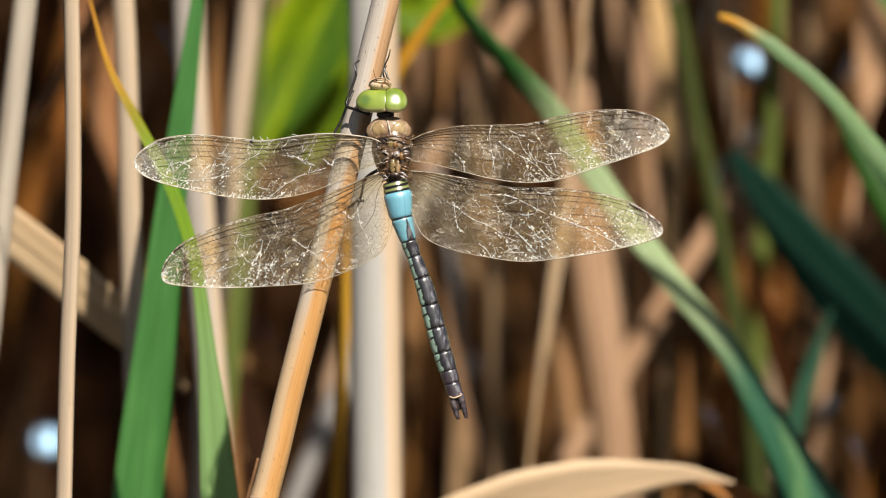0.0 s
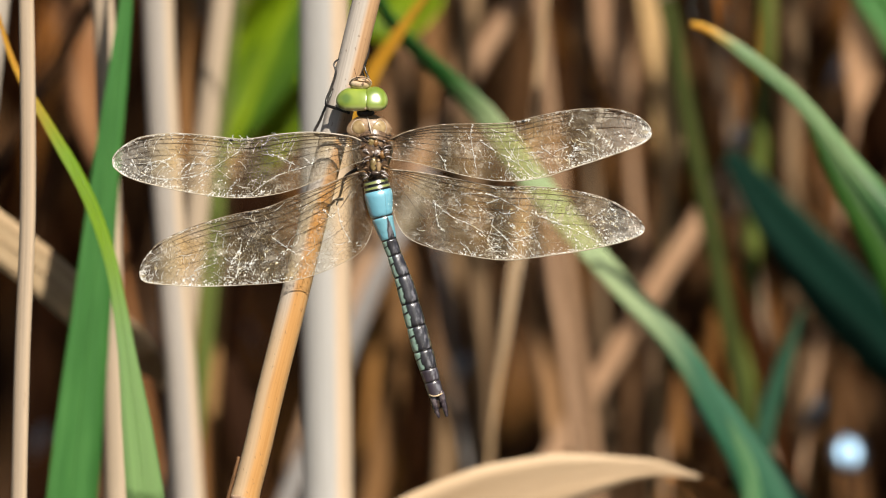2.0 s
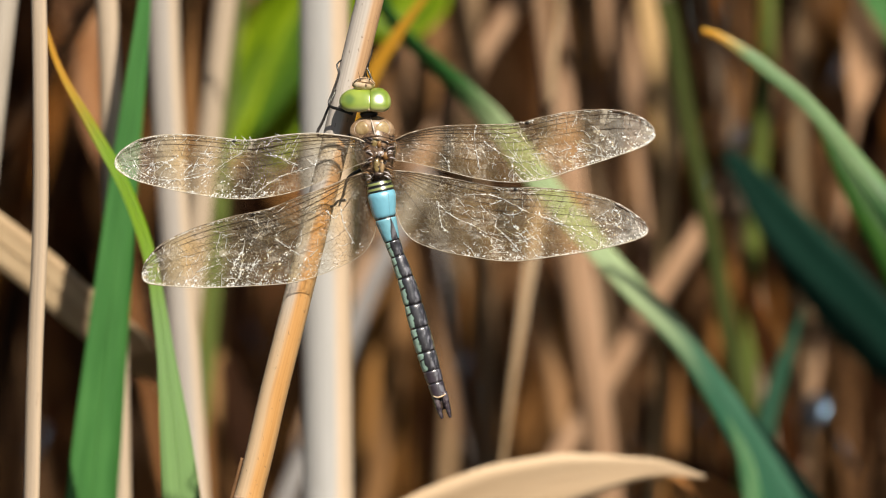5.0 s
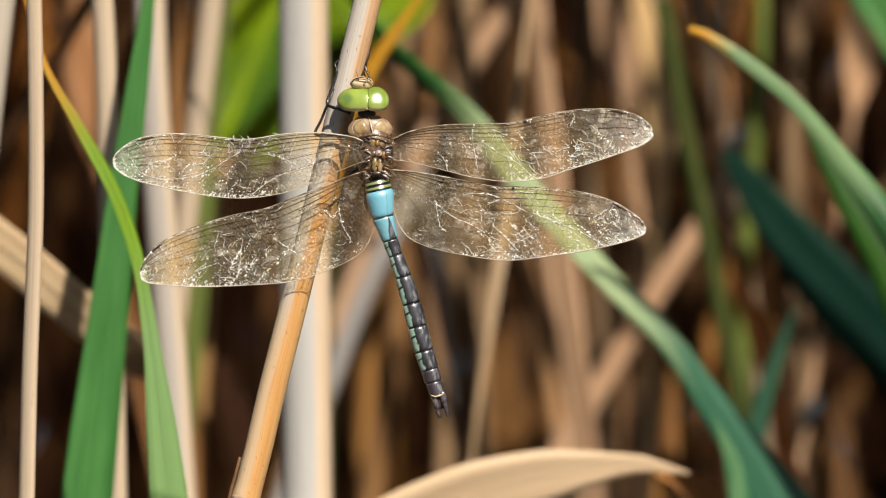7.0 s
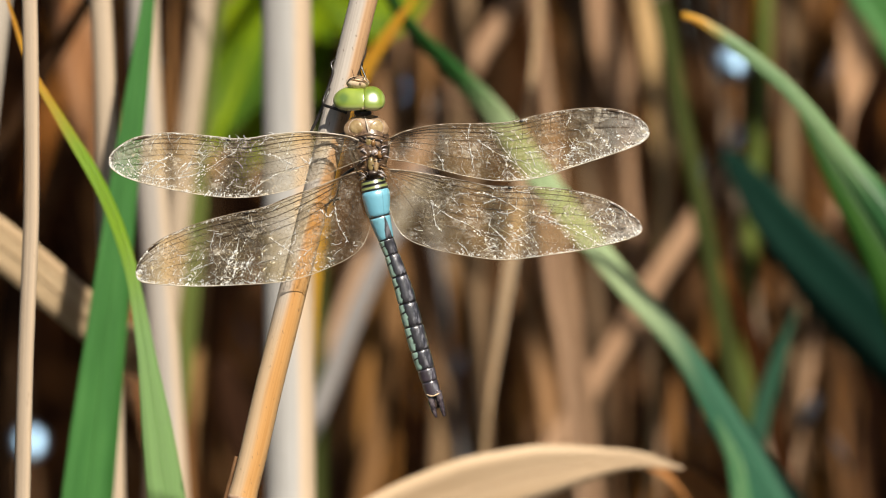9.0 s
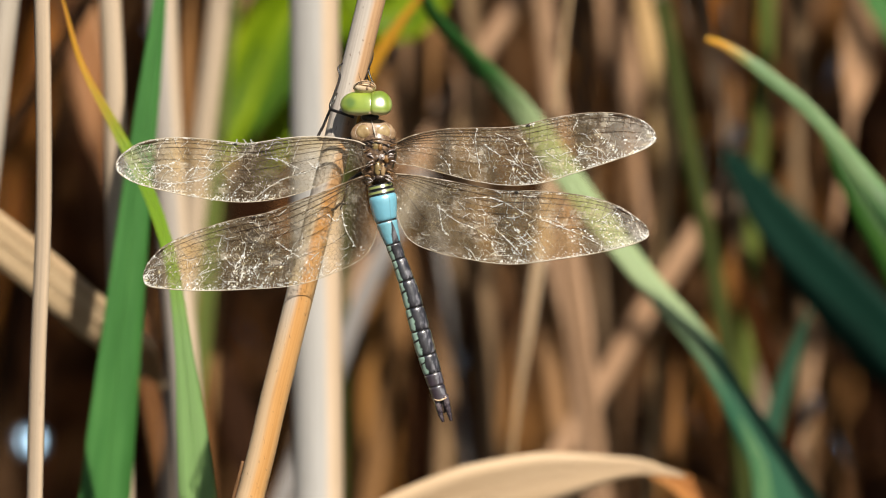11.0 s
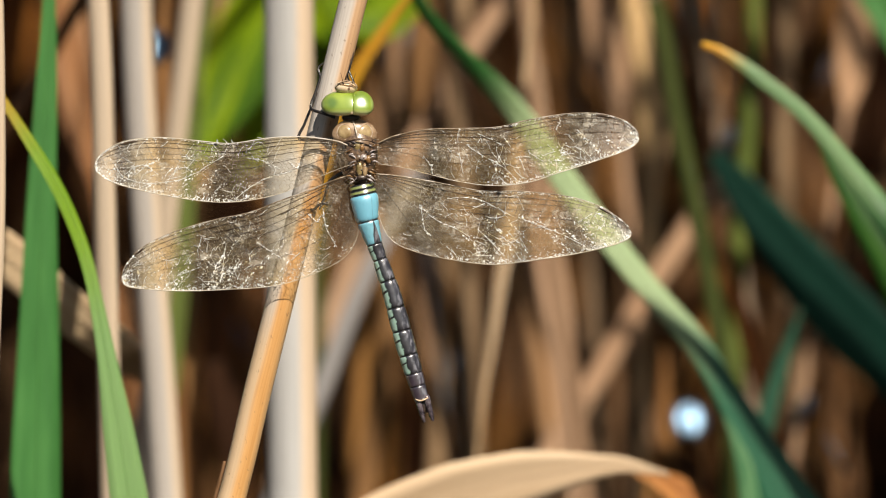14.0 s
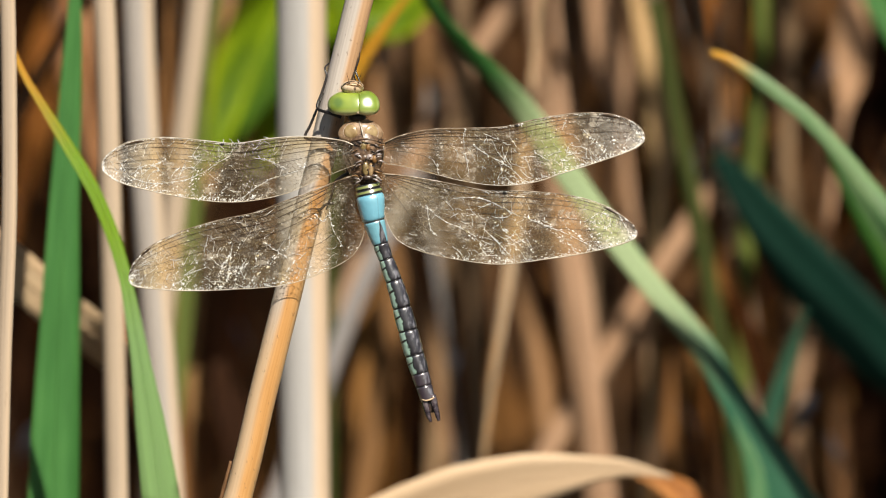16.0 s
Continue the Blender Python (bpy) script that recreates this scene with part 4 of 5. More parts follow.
def thread(name, pts, radii, sides=6, per=5):
    path = smooth(pts, per)
    vs = lengths(path)
    rings = []
    for i, p in enumerate(path):
        t = (path[min(i + 1, len(path) - 1)] - path[max(i - 1, 0)]).normalized()
        e1 = t.orthogonal().normalized()
        ref = Vector((0, 0, 1)) if abs(t.z) < 0.9 else Vector((1, 0, 0))
        e1 = (ref - ref.dot(t) * t).normalized()
        e2 = t.cross(e1)
        r = lerp_list(radii, vs[i] / vs[-1])
        rings.append([p + r * (math.cos(a) * e2 + math.sin(a) * e1) for a in (2 * math.pi * j / sides for j in range(sides))])
    return skin(name, rings, [j / sides for j in range(sides + 1)], vs)


# head
head = part("head", oval("head", q(643, 176, 0.0004), 34 * MM, 20 * MM, 0.0021), BLACK, fly, "black back of the head")


def eye_shape(sign):
    """An eye cap: squared off below, cut flat where the two meet, sloping down outwards."""
    def bend(p):
        p = p.copy()
        n = 2.5 if p.y < 0 else 2.1
        c = math.hypot(p.x, p.y)
        if c > 1e-6:
            f = ((abs(p.x) / c) ** n + (abs(p.y) / c) ** n) ** (-1 / n)
            p.x, p.y = p.x * f, p.y * f
        out = sign * p.x
        c = min(1.0, c)
        p.z = math.copysign((1 - c ** 2.7) ** (1 / 2.7), p.z) - 0.3 * p.y
        p.z -= (0.54 if sign < 0 else 0.06) * out
        p.y -= (0.15 if p.y > 0 else 0.05) * max(0.0, out) ** 2
        if out < -0.6:
            p.x = sign * (-0.6 + (out + 0.6) * 0.1)
        return p
    return bend


part("eye", oval("eye", q(631.5, 175, 0.0010), 34 * MM, 22 * MM, 0.0024, 48, 32, eye_shape(-1)), EYE_GREEN, head, "glossy green compound eye")
part("eye", oval("eye", q(666, 175, 0.0012), 23.5 * MM, 22 * MM, 0.0025, 48, 32, eye_shape(1)), EYE_GREEN, head, "glossy green compound eye")
part("face", oval("face", q(641, 147, 0.0010), 20.5 * MM, 12.5 * MM, 0.0020, 28, 18), FACE, head, "cream-yellow face")
part("face_mark", oval("face_mark", q(645, 149, 0.00285), 2.4 * MM, 3.0 * MM, 0.0001, 12, 8), UMBER, head)
part("brow", thread("brow", [q(621, 150, 0.0019), q(627, 141, 0.0028), q(640, 137, 0.0030), q(652, 139, 0.0028), q(661, 147, 0.0019)], [0.00008, 0.00013, 0.00008]), UMBER, head, "brown band over the face")
part("face_band", thread("face_band", [q(624, 146, 0.0021), q(632, 143, 0.0028), q(642, 144, 0.0030), q(652, 144, 0.0028), q(659, 148, 0.0021)], [0.00008, 0.00014, 0.00008]), RUST, head, "thin brown line across the face")
part("occiput", oval("occiput", q(650, 189, 0.0030), 6 * MM, 6.5 * MM, 0.0006, 12, 8, lambda p: Vector((p.x * (0.55 - 0.5 * p.y), p.y, p.z))), FACE, head, "small cream triangle between the eyes")
for s in (-1, 1):
    part("antenna", thread("antenna", [q(643 + s * 7, 143, 0.0028), q(643 + s * 10, 133, 0.0036), q(643 + s * 13, 122, 0.004)], [0.00008, 0.00003], 5), BLACK, head)
part("neck", oval("neck", q(650, 200, 0.0), 16 * MM, 9 * MM, 0.0017, 18, 12), BLACK, fly)

# thorax
thorax = part("thorax", oval("thorax", q(662, 264, -0.0014), 37 * MM, 60 * MM, 0.0040, 32, 24,
                             lambda p: Vector((p.x * (1.0 - 0.25 * max(0, -p.y)), p.y, p.z))), UMBER, fly, "brown hairy thorax")
MANTLE = (q(656, 226, 0.0002), 43 * MM, 23 * MM, 0.0017)


def mantle_point(p):
    return Vector((math.copysign(abs(p.x) ** 0.85, p.x) * (0.92 - 0.14 * p.y), p.y, p.z * (1 - 0.25 * p.x * p.x)))


def mantle_at(x, y, up=0.0):
    """A place on the mantle's skin, x and y in its unit sphere."""
    p = mantle_point(Vector((x, y, math.sqrt(max(0.0, 1 - x * x - y * y)))))
    c, rx, ry, rz = MANTLE
    return c + Vector((p.x * rx, p.y * ry, p.z * rz + up))


part("mantle", oval("mantle", MANTLE[0], MANTLE[1], MANTLE[2], MANTLE[3], 36, 24, mantle_point), TAN, thorax, "tan front of the thorax")
for s in (-1, 1):
    ring = [(0.42 + 0.30 * math.cos(a) + 0.06 * math.sin(a), 0.04 + 0.52 * math.sin(a)) for a in (2 * math.pi * i / 20 for i in range(20))]
    pv, pf = [mantle_at(s * 0.42, 0.04, 0.00010)], []
    for f, up in ((0.55, 0.00009), (0.9, 0.00007), (1.0, 0.0), (1.02, -0.0001)):
        pv += [mantle_at(s * (0.42 + (x - 0.42) * f), 0.04 + (y - 0.04) * f, up) for x, y in ring]
    for i in range(20):
        j = (i + 1) % 20
        pf.append((0, 1 + i, 1 + j))
        pf += [(1 + 20 * r + i, 21 + 20 * r + i, 21 + 20 * r + j, 1 + 20 * r + j) for r in range(3)]
    me = bpy.data.meshes.new("panel")
    me.from_pydata(pv, [], [f if s > 0 else f[::-1] for f in pf])
    me.polygons.foreach_set("use_smooth", [True] * len(me.polygons))
    part("panel", me, FACE_DULL, thorax, "golden-buff panel of the thorax")
    part("seam", thread("seam", [mantle_at(s * (0.42 + 0.34 * math.cos(a)), 0.04 + 0.60 * math.sin(a), 0.00004) for a in (1.9, 1.2, 0.5, -0.2, -0.9)], [0.00004, 0.00008, 0.00004]), RIDGE, thorax, "pale seam round a panel")
part("keel", thread("keel", [q(653, 206, 0.0013), q(657, 220, 0.0021), q(661, 238, 0.0023)], [0.00010, 0.00019, 0.00014]), RIDGE, thorax, "pale ridge along the back")
part("collar", thread("collar", [q(640, 243, 0.0020), q(652, 240, 0.0031), q(666, 239, 0.0033), q(680, 241, 0.0029), q(692, 246, 0.0018)], [0.0001, 0.00024, 0.00012]), UMBER, thorax)
frng = random.Random(4)
for u, v, rx, ry, m in ((660, 251, 7, 9, OLIVE), (668, 254, 4, 7, RUST), (662, 272, 7, 7, UMBER), (671, 271, 6, 6, LILAC), (664, 291, 6, 13, OLIVE), (673, 293, 5, 12, BROWN),
                        (680, 274, 5, 8, RUST), (653, 282, 4, 9, RUST), (668, 307, 10, 5, DARK_CHITIN), (655, 262, 5, 6, DARK_CHITIN)):
    part("back_plate", oval("back_plate", q(u, v, 0.0024 - 0.00002 * abs(u - 666)), rx * MM, ry * MM, 0.00045, 16, 10), m, thorax, "smooth plate on the back")
for i in range(30):
    u = 667 + frng.gauss(0, 10)
    v = 246 + i * 2.4 + frng.uniform(-2, 2)
    z = 0.00265 - 0.000012 * abs(v - 278) - 0.00003 * abs(u - 667)
    a = frng.gauss(0.0, 0.7)
    d = Vector((math.cos(a), math.sin(a), 0)) * frng.uniform(3, 6) * MM
    c = q(u, v, z)
    part("back_ridge", thread("back_ridge", [c - d, c + Vector((0, frng.uniform(-2, 2) * MM, 0.0002)), c + d], [0.00005, frng.uniform(0.0001, 0.0002), 0.00005], 6),
         (DARK_CHITIN, RUST, BLACK, LILAC, UMBER, DARK_CHITIN, BROWN, BLACK)[(i * 3) % 8], thorax, "small ridge on the back")
for s in (-1, 1):
    for i in range(13):
        v = 243 + i * 6 + frng.uniform(-3, 3)
        u = 667 + s * (19 + frng.uniform(-5, 5))
        bow, lean = frng.uniform(1, 6), frng.uniform(-7, 7)
        pts = [q(u - s * frng.uniform(4, 7), v + lean * 0.6, 0.0025), q(u - s * 1, v - bow * 0.5, 0.0029), q(u + s * frng.uniform(5, 9), v - lean * 0.7, 0.0019)]
        part("wing_hinge", thread("wing_hinge", pts, [0.00007, frng.uniform(0.00012, 0.00024), 0.00005], 6), (LILAC, DARK_CHITIN, LILAC, UMBER, LILAC, RUST, LILAC)[(i * 2 + s) % 7], thorax, "glossy plate at a wing's root")
hair_v, hair_f = [], []
for i in range(110):
    a, b = frng.uniform(0, 2 * math.pi), frng.uniform(-1, 1)
    cth = math.sqrt(1 - b * b)
    nrm = Vector((cth * math.cos(a), b, abs(cth * math.sin(a))))
    p = q(662, 262, -0.0012) + Vector((nrm.x * 40 * MM, nrm.y * 62 * MM, nrm.z * 0.0042))
    d = (nrm + Vector((frng.uniform(-.5, .5), frng.uniform(-.5, .5), frng.uniform(-.2, .5)))).normalized()
    w = d.cross(Vector((0.3, 0.5, 0.8))).normalized() * 0.000028
    k = len(hair_v)
    hair_v += [p - w, p + w, p + d * frng.uniform(0.0003, 0.0006)]
    hair_f.append((k, k + 1, k + 2))
me = bpy.data.meshes.new("hair_pile")
me.from_pydata(hair_v, [], hair_f)
tagged(part("hair_pile", me, FACE, thorax, "fine pale hairs"), kind="stuff")

# abdomen: ten rings along a slightly bent line
SPINE = smooth([q(u, v, z) for u, v, z in ((667, 318, 0.0008), (673, 345, 0.0012), (678, 378, 0.0010), (690, 420, 0.0004), (697, 440, 0.0), (719, 502, -0.0003),
                                            (734, 556, -0.0006), (748, 608, -0.0009), (761, 652, -0.0012), (773, 692, -0.0014), (776, 702, -0.0014))], 8)
SPAN = lengths(SPINE)
GIRTH = [21, 25, 21.5, 17.5, 14.2, 12.8, 14, 15.3, 16.2, 16.8, 17.2, 17.4, 17, 15.8, 14.2, 12.5]
RINGS = [(0, 0.024, BANDED), (0.024, 0.048, BANDED), (0.048, 0.168, BLUE), (0.168, 0.275, BLUE_END), (0.275, 0.345, SPOTTED), (0.345, 0.445, SPOTTED), (0.445, 0.57, SPOTTED),
         (0.57, 0.675, SPOTTED), (0.675, 0.787, SPOTTED), (0.787, 0.873, SPOTTED), (0.873, 0.93, DARK_END), (0.93, 1.0, DARK_END)]


def spine_at(s):
    x = s * SPAN[-1]
    i = min(len(SPINE) - 2, max(0, next((j for j in range(len(SPAN) - 1) if SPAN[j + 1] >= x), len(SPINE) - 2)))
    f = (x - SPAN[i]) / (SPAN[i + 1] - SPAN[i])
    return SPINE[i].lerp(SPINE[i + 1], f), (SPINE[i + 1] - SPINE[i]).normalized()


def abdomen_ring(a, b, material):
    rows, vs = [], []
    sides = 28
    for k in range(11):
        s = a + (b - a) * k / 10
        p, t = spine_at(s)
        side = t.cross(Vector((0, 0, 1))).normalized() * -1
        if side.x < 0:
            side = -side
        up = Vector((0, 0, 1))
        r = lerp_list(GIRTH, s) * MM * (1.0 - 0.07 * (1 if k in (0, 10) else 0) + 0.02 * math.sin(math.pi * k / 10))
        rows.append([p + side * r * math.cos(x) + up * r * 0.92 * math.sin(x) for x in (2 * math.pi * j / sides for j in range(sides))])
        vs.append(k / 10)
    return part("abdomen_ring", skin("abdomen_ring", rows, [j / sides for j in range(sides + 1)], vs), material, fly,
                {BANDED: "narrow yellow ring banded black", BLUE: "sky-blue saddle ring", BLUE_END: "blue ring with a black back",
                 SPOTTED: "dark ring with pale green side spots", DARK_END: "dark brown end ring"}[material])


for a, b, m in RINGS:
    abdomen_ring(a, b, m)
for pts in ([(769, 694), (772, 713), (776, 728), (780, 739)], [(783, 691), (787, 710), (791, 724), (794, 737)]):
    part("tail_clasper", thread("tail_clasper", [q(u, v, -0.0008 + 0.00005 * i) for i, (u, v) in enumerate(pts)], [0.0006, 0.00068, 0.0006, 0.0005, 0.00028], 8), CLASPER, fly, "dark leaf-shaped tail clasper")
part("tail_plate", oval("tail_plate", q(779, 710, -0.0014), 11 * MM, 14 * MM, 0.0006, 14, 10), DARK_CHITIN, fly)
part("tail_rim", thread("tail_rim", [q(763, 698, -0.0006), q(770, 701, 0.0001), q(779, 699, 0.0002), q(788, 694, -0.0006)], [0.00008, 0.00016, 0.00016, 0.00008]), FACE, fly, "pale rim at the tail's end")

# legs
LEGS = (
    ([(622, 200, 0.0002), (600, 192, 0.0006), (580, 183, -0.0004), (588, 157, -0.0012), (597, 128, -0.0018), (594, 112, -0.0022), (602, 103, -0.0030)], 3.0),
    ([(628, 236, -0.0010), (600, 239, -0.0012), (560, 237, -0.0016), (569, 212, -0.0020), (582, 180, -0.0024), (592, 156, -0.0034)], 3.2),
    ([(640, 296, -0.0020), (622, 306, -0.0024), (612, 316, -0.0026), (606, 340, -0.0040), (598, 362, -0.0058)], 3.2),
    ([(610, 352, -0.0030), (596, 354, -0.0036), (585, 363, -0.0040), (560, 358, -0.0048), (530, 372, -0.0062)], 2.6),
    ([(657, 142, -0.0002), (649, 122, -0.0006), (648, 114, -0.0010), (654, 98, -0.0030), (657, 84, -0.0046)], 1.9),
    ([(650, 140, -0.0006), (645, 125, -0.0020), (651, 112, -0.0046)], 1.6),
)
for pts, w in LEGS:
    leg = part("leg", thread("leg", [q(*p) for p in pts], [w * 1.0 * MM, w * 0.95 * MM, w * 0.85 * MM, w * 0.75 * MM, w * 0.5 * MM], 7, 4), BLACK, fly, "thin black spined leg")

# wings


def wing_part(name, lead, trail, z, seed, droop, label, stigma, node, creases, slant, fray=None, strings=34):
    """A wing between its leading and trailing edges, both from root to tip."""
    r = random.Random(seed)
    lead_l = [Vector((u, v, 0)) for u, v in lead]
    trail_l = [Vector((u, v, 0)) for u, v in trail]
    outline = smooth(lead_l + trail_l[-2::-1], 10)
    cut = 10 * (len(lead_l) - 1)
    la, ta = outline[:cut + 1], outline[cut:][::-1]
    poly = [(p.x, p.y) for p in outline]
    root = (lead_l[0] + trail_l[0]) / 2

    def inside(x, y):
        c = False
        j = len(poly) - 1
        for i in range(len(poly)):
            (xi, yi), (xj, yj) = poly[i], poly[j]
            if (yi > y) != (yj > y) and x < (xj - xi) * (y - yi) / (yj - yi) + xi:
                c = not c
            j = i
        return c

    def on(curve, s):
        x = s * (len(curve) - 1)
        i = min(int(x), len(curve) - 2)
        return curve[i].lerp(curve[i + 1], x - i)

    def lift(u, v, up=0.0):
        far = (Vector((u, v, 0)) - root).length / 470
        crimp = 0.00011 * math.sin(v * 0.55 + u * 0.05) * min(1, far * 3)
        return q(u, v, z + droop * far * far + crimp + up)

    # seeds of the cells, finer towards the trailing edge
    x0, x1 = min(p[0] for p in poly), max(p[0] for p in poly)
    y0, y1 = min(p[1] for p in poly), max(p[1] for p in poly)
    pts = []
    step_v = 7.4
    rows = int((y1 - y0) / step_v) + 1
    for i in range(rows):
        n = int((x1 - x0) / 8.0)
        for j in range(n):
            x = x0 + (j + 0.5 * (i % 2) + r.uniform(-0.3, 0.3)) * 8.0
            y = y0 + (i + r.uniform(-0.3, 0.3)) * step_v
            if inside(x, y):
                pts.append((x, y))
    from mathutils.geometry import delaunay_2d_cdt
    edge_pts = [(p.x, p.y) for p in outline[::2]]
    cloud = [Vector(p) for p in pts] + [Vector(p) for p in edge_pts]
    vs, es, fs, *_ = delaunay_2d_cdt(cloud, [], [], 0, 1e-6)
    # skin
    mv = [lift(p.x, p.y, r.uniform(-1, 1) * 0.00013) for p in vs]
    mf = [tuple(f) for f in fs if inside(sum(vs[i].x for i in f) / 3, sum(vs[i].y for i in f) / 3)]
    me = bpy.data.meshes.new(name)
    me.from_pydata(mv, [], mf)
    me.polygons.foreach_set("use_smooth", [True] * len(me.polygons))
    wing = part(name, me, MEMBRANE, fly, label)
    wing.visible_shadow = False
    # cell walls: the dual of the triangles
    cen = {}
    edge_face = {}
    for k, f in enumerate(fs):
        a, b, c = (vs[i] for i in f)
        d = 2 * (a.x * (b.y - c.y) + b.x * (c.y - a.y) + c.x * (a.y - b.y))
        if abs(d) < 1e-6:
            continue
        ux = (a.length_squared * (b.y - c.y) + b.length_squared * (c.y - a.y) + c.length_squared * (a.y - b.y)) / d
        uy = (a.length_squared * (c.x - b.x) + b.length_squared * (a.x - c.x) + c.length_squared * (b.x - a.x)) / d
        if not inside(ux, uy):
            continue
        cen[k] = (ux, uy)
        for i in range(3):
            key = tuple(sorted((f[i], f[(i + 1) % 3])))
            edge_face.setdefault(key, []).append(k)
    wv, wf = [], []

    def strut(a, b, w):
        d = (b - a)
        if d.length < 1e-7:
            return
        d.normalize()
        s = d.cross(Vector((0, 0, 1))).normalized() * w
        n = Vector((0, 0, w))
        k = len(wv)
        for p in (a, b):
            wv.extend((p + s * 0.87 - n * 0.5, p - s * 0.87 - n * 0.5, p + n))
        for i in range(3):
            j = (i + 1) % 3
            wf.append((k + i, k + j, k + 3 + j, k + 3 + i))

    for key, ks in edge_face.items():
        if len(ks) == 2:
            (ax, ay), (bx, by) = cen[ks[0]], cen[ks[1]]
            strut(lift(ax, ay, 0.00003), lift(bx, by, 0.00003), 0.000026)
    me = bpy.data.meshes.new("vein_net")
    me.from_pydata(wv, [], wf)
    tagged(part("vein_net", me, VEIN_NET, wing, "fine brown net of veins"), kind="stuff")
    # edges and long veins
    rim = [lift(p.x, p.y, 0.00003) for p in outline[::3]]
    lead_pts = [lift(p.x, p.y, 0.00006) for p in la[::4]] + [lift(la[-1].x, la[-1].y, 0.00006)]
    part("leading_edge", thread("leading_edge", lead_pts, [0.00014, 0.00011, 0.0001, 0.0001], 6, 2), VEIN_PALE if fray else VEIN_MID, wing, "stout leading edge")
    trail_pts = [lift(p.x, p.y, 0.00003) for p in ta[::4]] + [lift(ta[-1].x, ta[-1].y, 0.00003)]
    part("trailing_edge", thread("trailing_edge", trail_pts, [0.00005, 0.00007, 0.00011, 0.00013], 5, 2), VEIN_PALE, wing)
    for f, end, w in ((0.035, 0.98, 0.00006), (0.085, 0.97, 0.00009), (0.16, 0.93, 0.00009), (0.24, 0.94, 0.00005), (0.32, 0.80, 0.00006), (0.46, 0.86, 0.00005), (0.66, 0.55, 0.00005)):
        line = []
        for i in range(13):
            s = 0.015 + (end - 0.015) * i / 12
            a, b = on(la, s), on(ta, s)
            g = f * (1 + 0.5 * max(0, s - 0.4) * (1 if f > 0.2 else 0)) * min(1.0, 0.55 + s * 2.2)
            p = a.lerp(b, min(0.97, g))
            line.append(lift(p.x, p.y, 0.00006))
        part("long_vein", thread("long_vein", line, [w * 1.05, w * 0.9, w * 0.6], 5, 2), VEIN, wing)
    # ladder of cross veins behind the leading edge
    wv, wf = [], []
    for i in range(34):
        s = 0.04 + 0.9 * i / 33
        a, b = on(la, s), on(ta, s)
        reach = min(1.0, 0.55 + s * 2.2)
        bend = 1 + 0.5 * max(0.0, s - 0.4)
        rungs = [(0.0, 0.085 * reach), (0.085 * reach, 0.16 * reach)]
        if s > 0.4:
            rungs += [(0.16 * reach, 0.24 * bend), (0.24 * bend, 0.32 * bend)]
        for f0, f1 in rungs:
            p, w = a.lerp(b, f0), a.lerp(b, f1)
            strut(lift(p.x, p.y, 0.00005), lift(w.x, w.y, 0.00005), 0.00005)
    me = bpy.data.meshes.new("vein_ladder")
    me.from_pydata(wv, [], wf)
    tagged(part("vein_ladder", me, VEIN if lead[-1][0] > 600 else VEIN_MID, wing), kind="stuff")
    # dark mark near the tip and the notch in the leading edge
    pts_s = [on(la, stigma + 0.012 * i).lerp(on(ta, stigma + 0.012 * i), 0.035) for i in range(6)]
    part("wing_mark", thread("wing_mark", [lift(p.x, p.y, 0.00008) for p in pts_s], [0.0001, 0.00024, 0.00024, 0.0001], 6, 2), STIGMA, wing, "brown mark near the tip")
    p = on(la, node)
    part("wing_notch", oval("wing_notch", lift(p.x, p.y + 3, 0.0001), 4 * MM, 2.4 * MM, 0.0002, 10, 8), BLACK, wing)
    # white strips and beads in place of sun glints on creases and bosses
    wv, wf = [], []

    def bead(c, w, flat=0.5):
        k = len(wv)
        a = -slant + r.gauss(0, 0.6)
        e1, e2 = Vector((math.cos(a), math.sin(a), 0)) * w * r.uniform(0.8, 2.0), Vector((-math.sin(a), math.cos(a), 0)) * w * r.uniform(0.45, 0.9)
        wv.extend((c + e1, c + e2, c - e1, c - e2, c + Vector((0, 0, w * flat))))
        for i in range(4):
            wf.append((k + i, k + (i + 1) % 4, k + 4))

    def glittery(u, v):
        return noise.noise(Vector((u * 0.017, v * 0.026, seed * 3.7)))

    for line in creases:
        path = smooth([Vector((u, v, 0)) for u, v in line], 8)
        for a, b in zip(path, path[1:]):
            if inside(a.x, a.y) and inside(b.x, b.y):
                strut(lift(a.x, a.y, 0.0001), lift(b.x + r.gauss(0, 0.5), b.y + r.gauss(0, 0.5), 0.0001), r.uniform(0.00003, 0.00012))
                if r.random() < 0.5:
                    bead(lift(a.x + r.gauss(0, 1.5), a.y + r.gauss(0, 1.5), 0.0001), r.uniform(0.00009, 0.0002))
    for i in range(95):
        for _ in range(60):
            x, y = r.uniform(x0, x1), r.uniform(y0, y1)
            if inside(x, y) and (Vector((x, y, 0)) - root).length > 110 and glittery(x, y) > r.uniform(-0.25, 0.4):
                break
        ang = slant + r.choice((0, 0, 0, 1.7)) + r.gauss(0, 0.45)
        curl = r.gauss(0, 0.09)
        prev = lift(x, y, 0.00008)
        wdt = r.uniform(0.00003, 0.00008)
        for _ in range(r.randint(2, 7)):
            ang += curl + r.gauss(0, 0.2)
            x += 4.0 * math.cos(ang)
            y += 4.0 * math.sin(ang)
            if not inside(x, y):
                break
            nxt = lift(x, y, 0.00008)
            strut(prev, nxt, wdt * r.uniform(0.5, 1.3))
            prev = nxt
    # glint beads strung along slanting folds
    for i in range(strings):
        s, f = r.uniform(0.3, 0.97) ** 0.8, r.uniform(0.25, 0.85)
        p = on(la, s).lerp(on(ta, s), f)
        x, y, a = p.x, p.y, slant + r.gauss(0, 0.12)
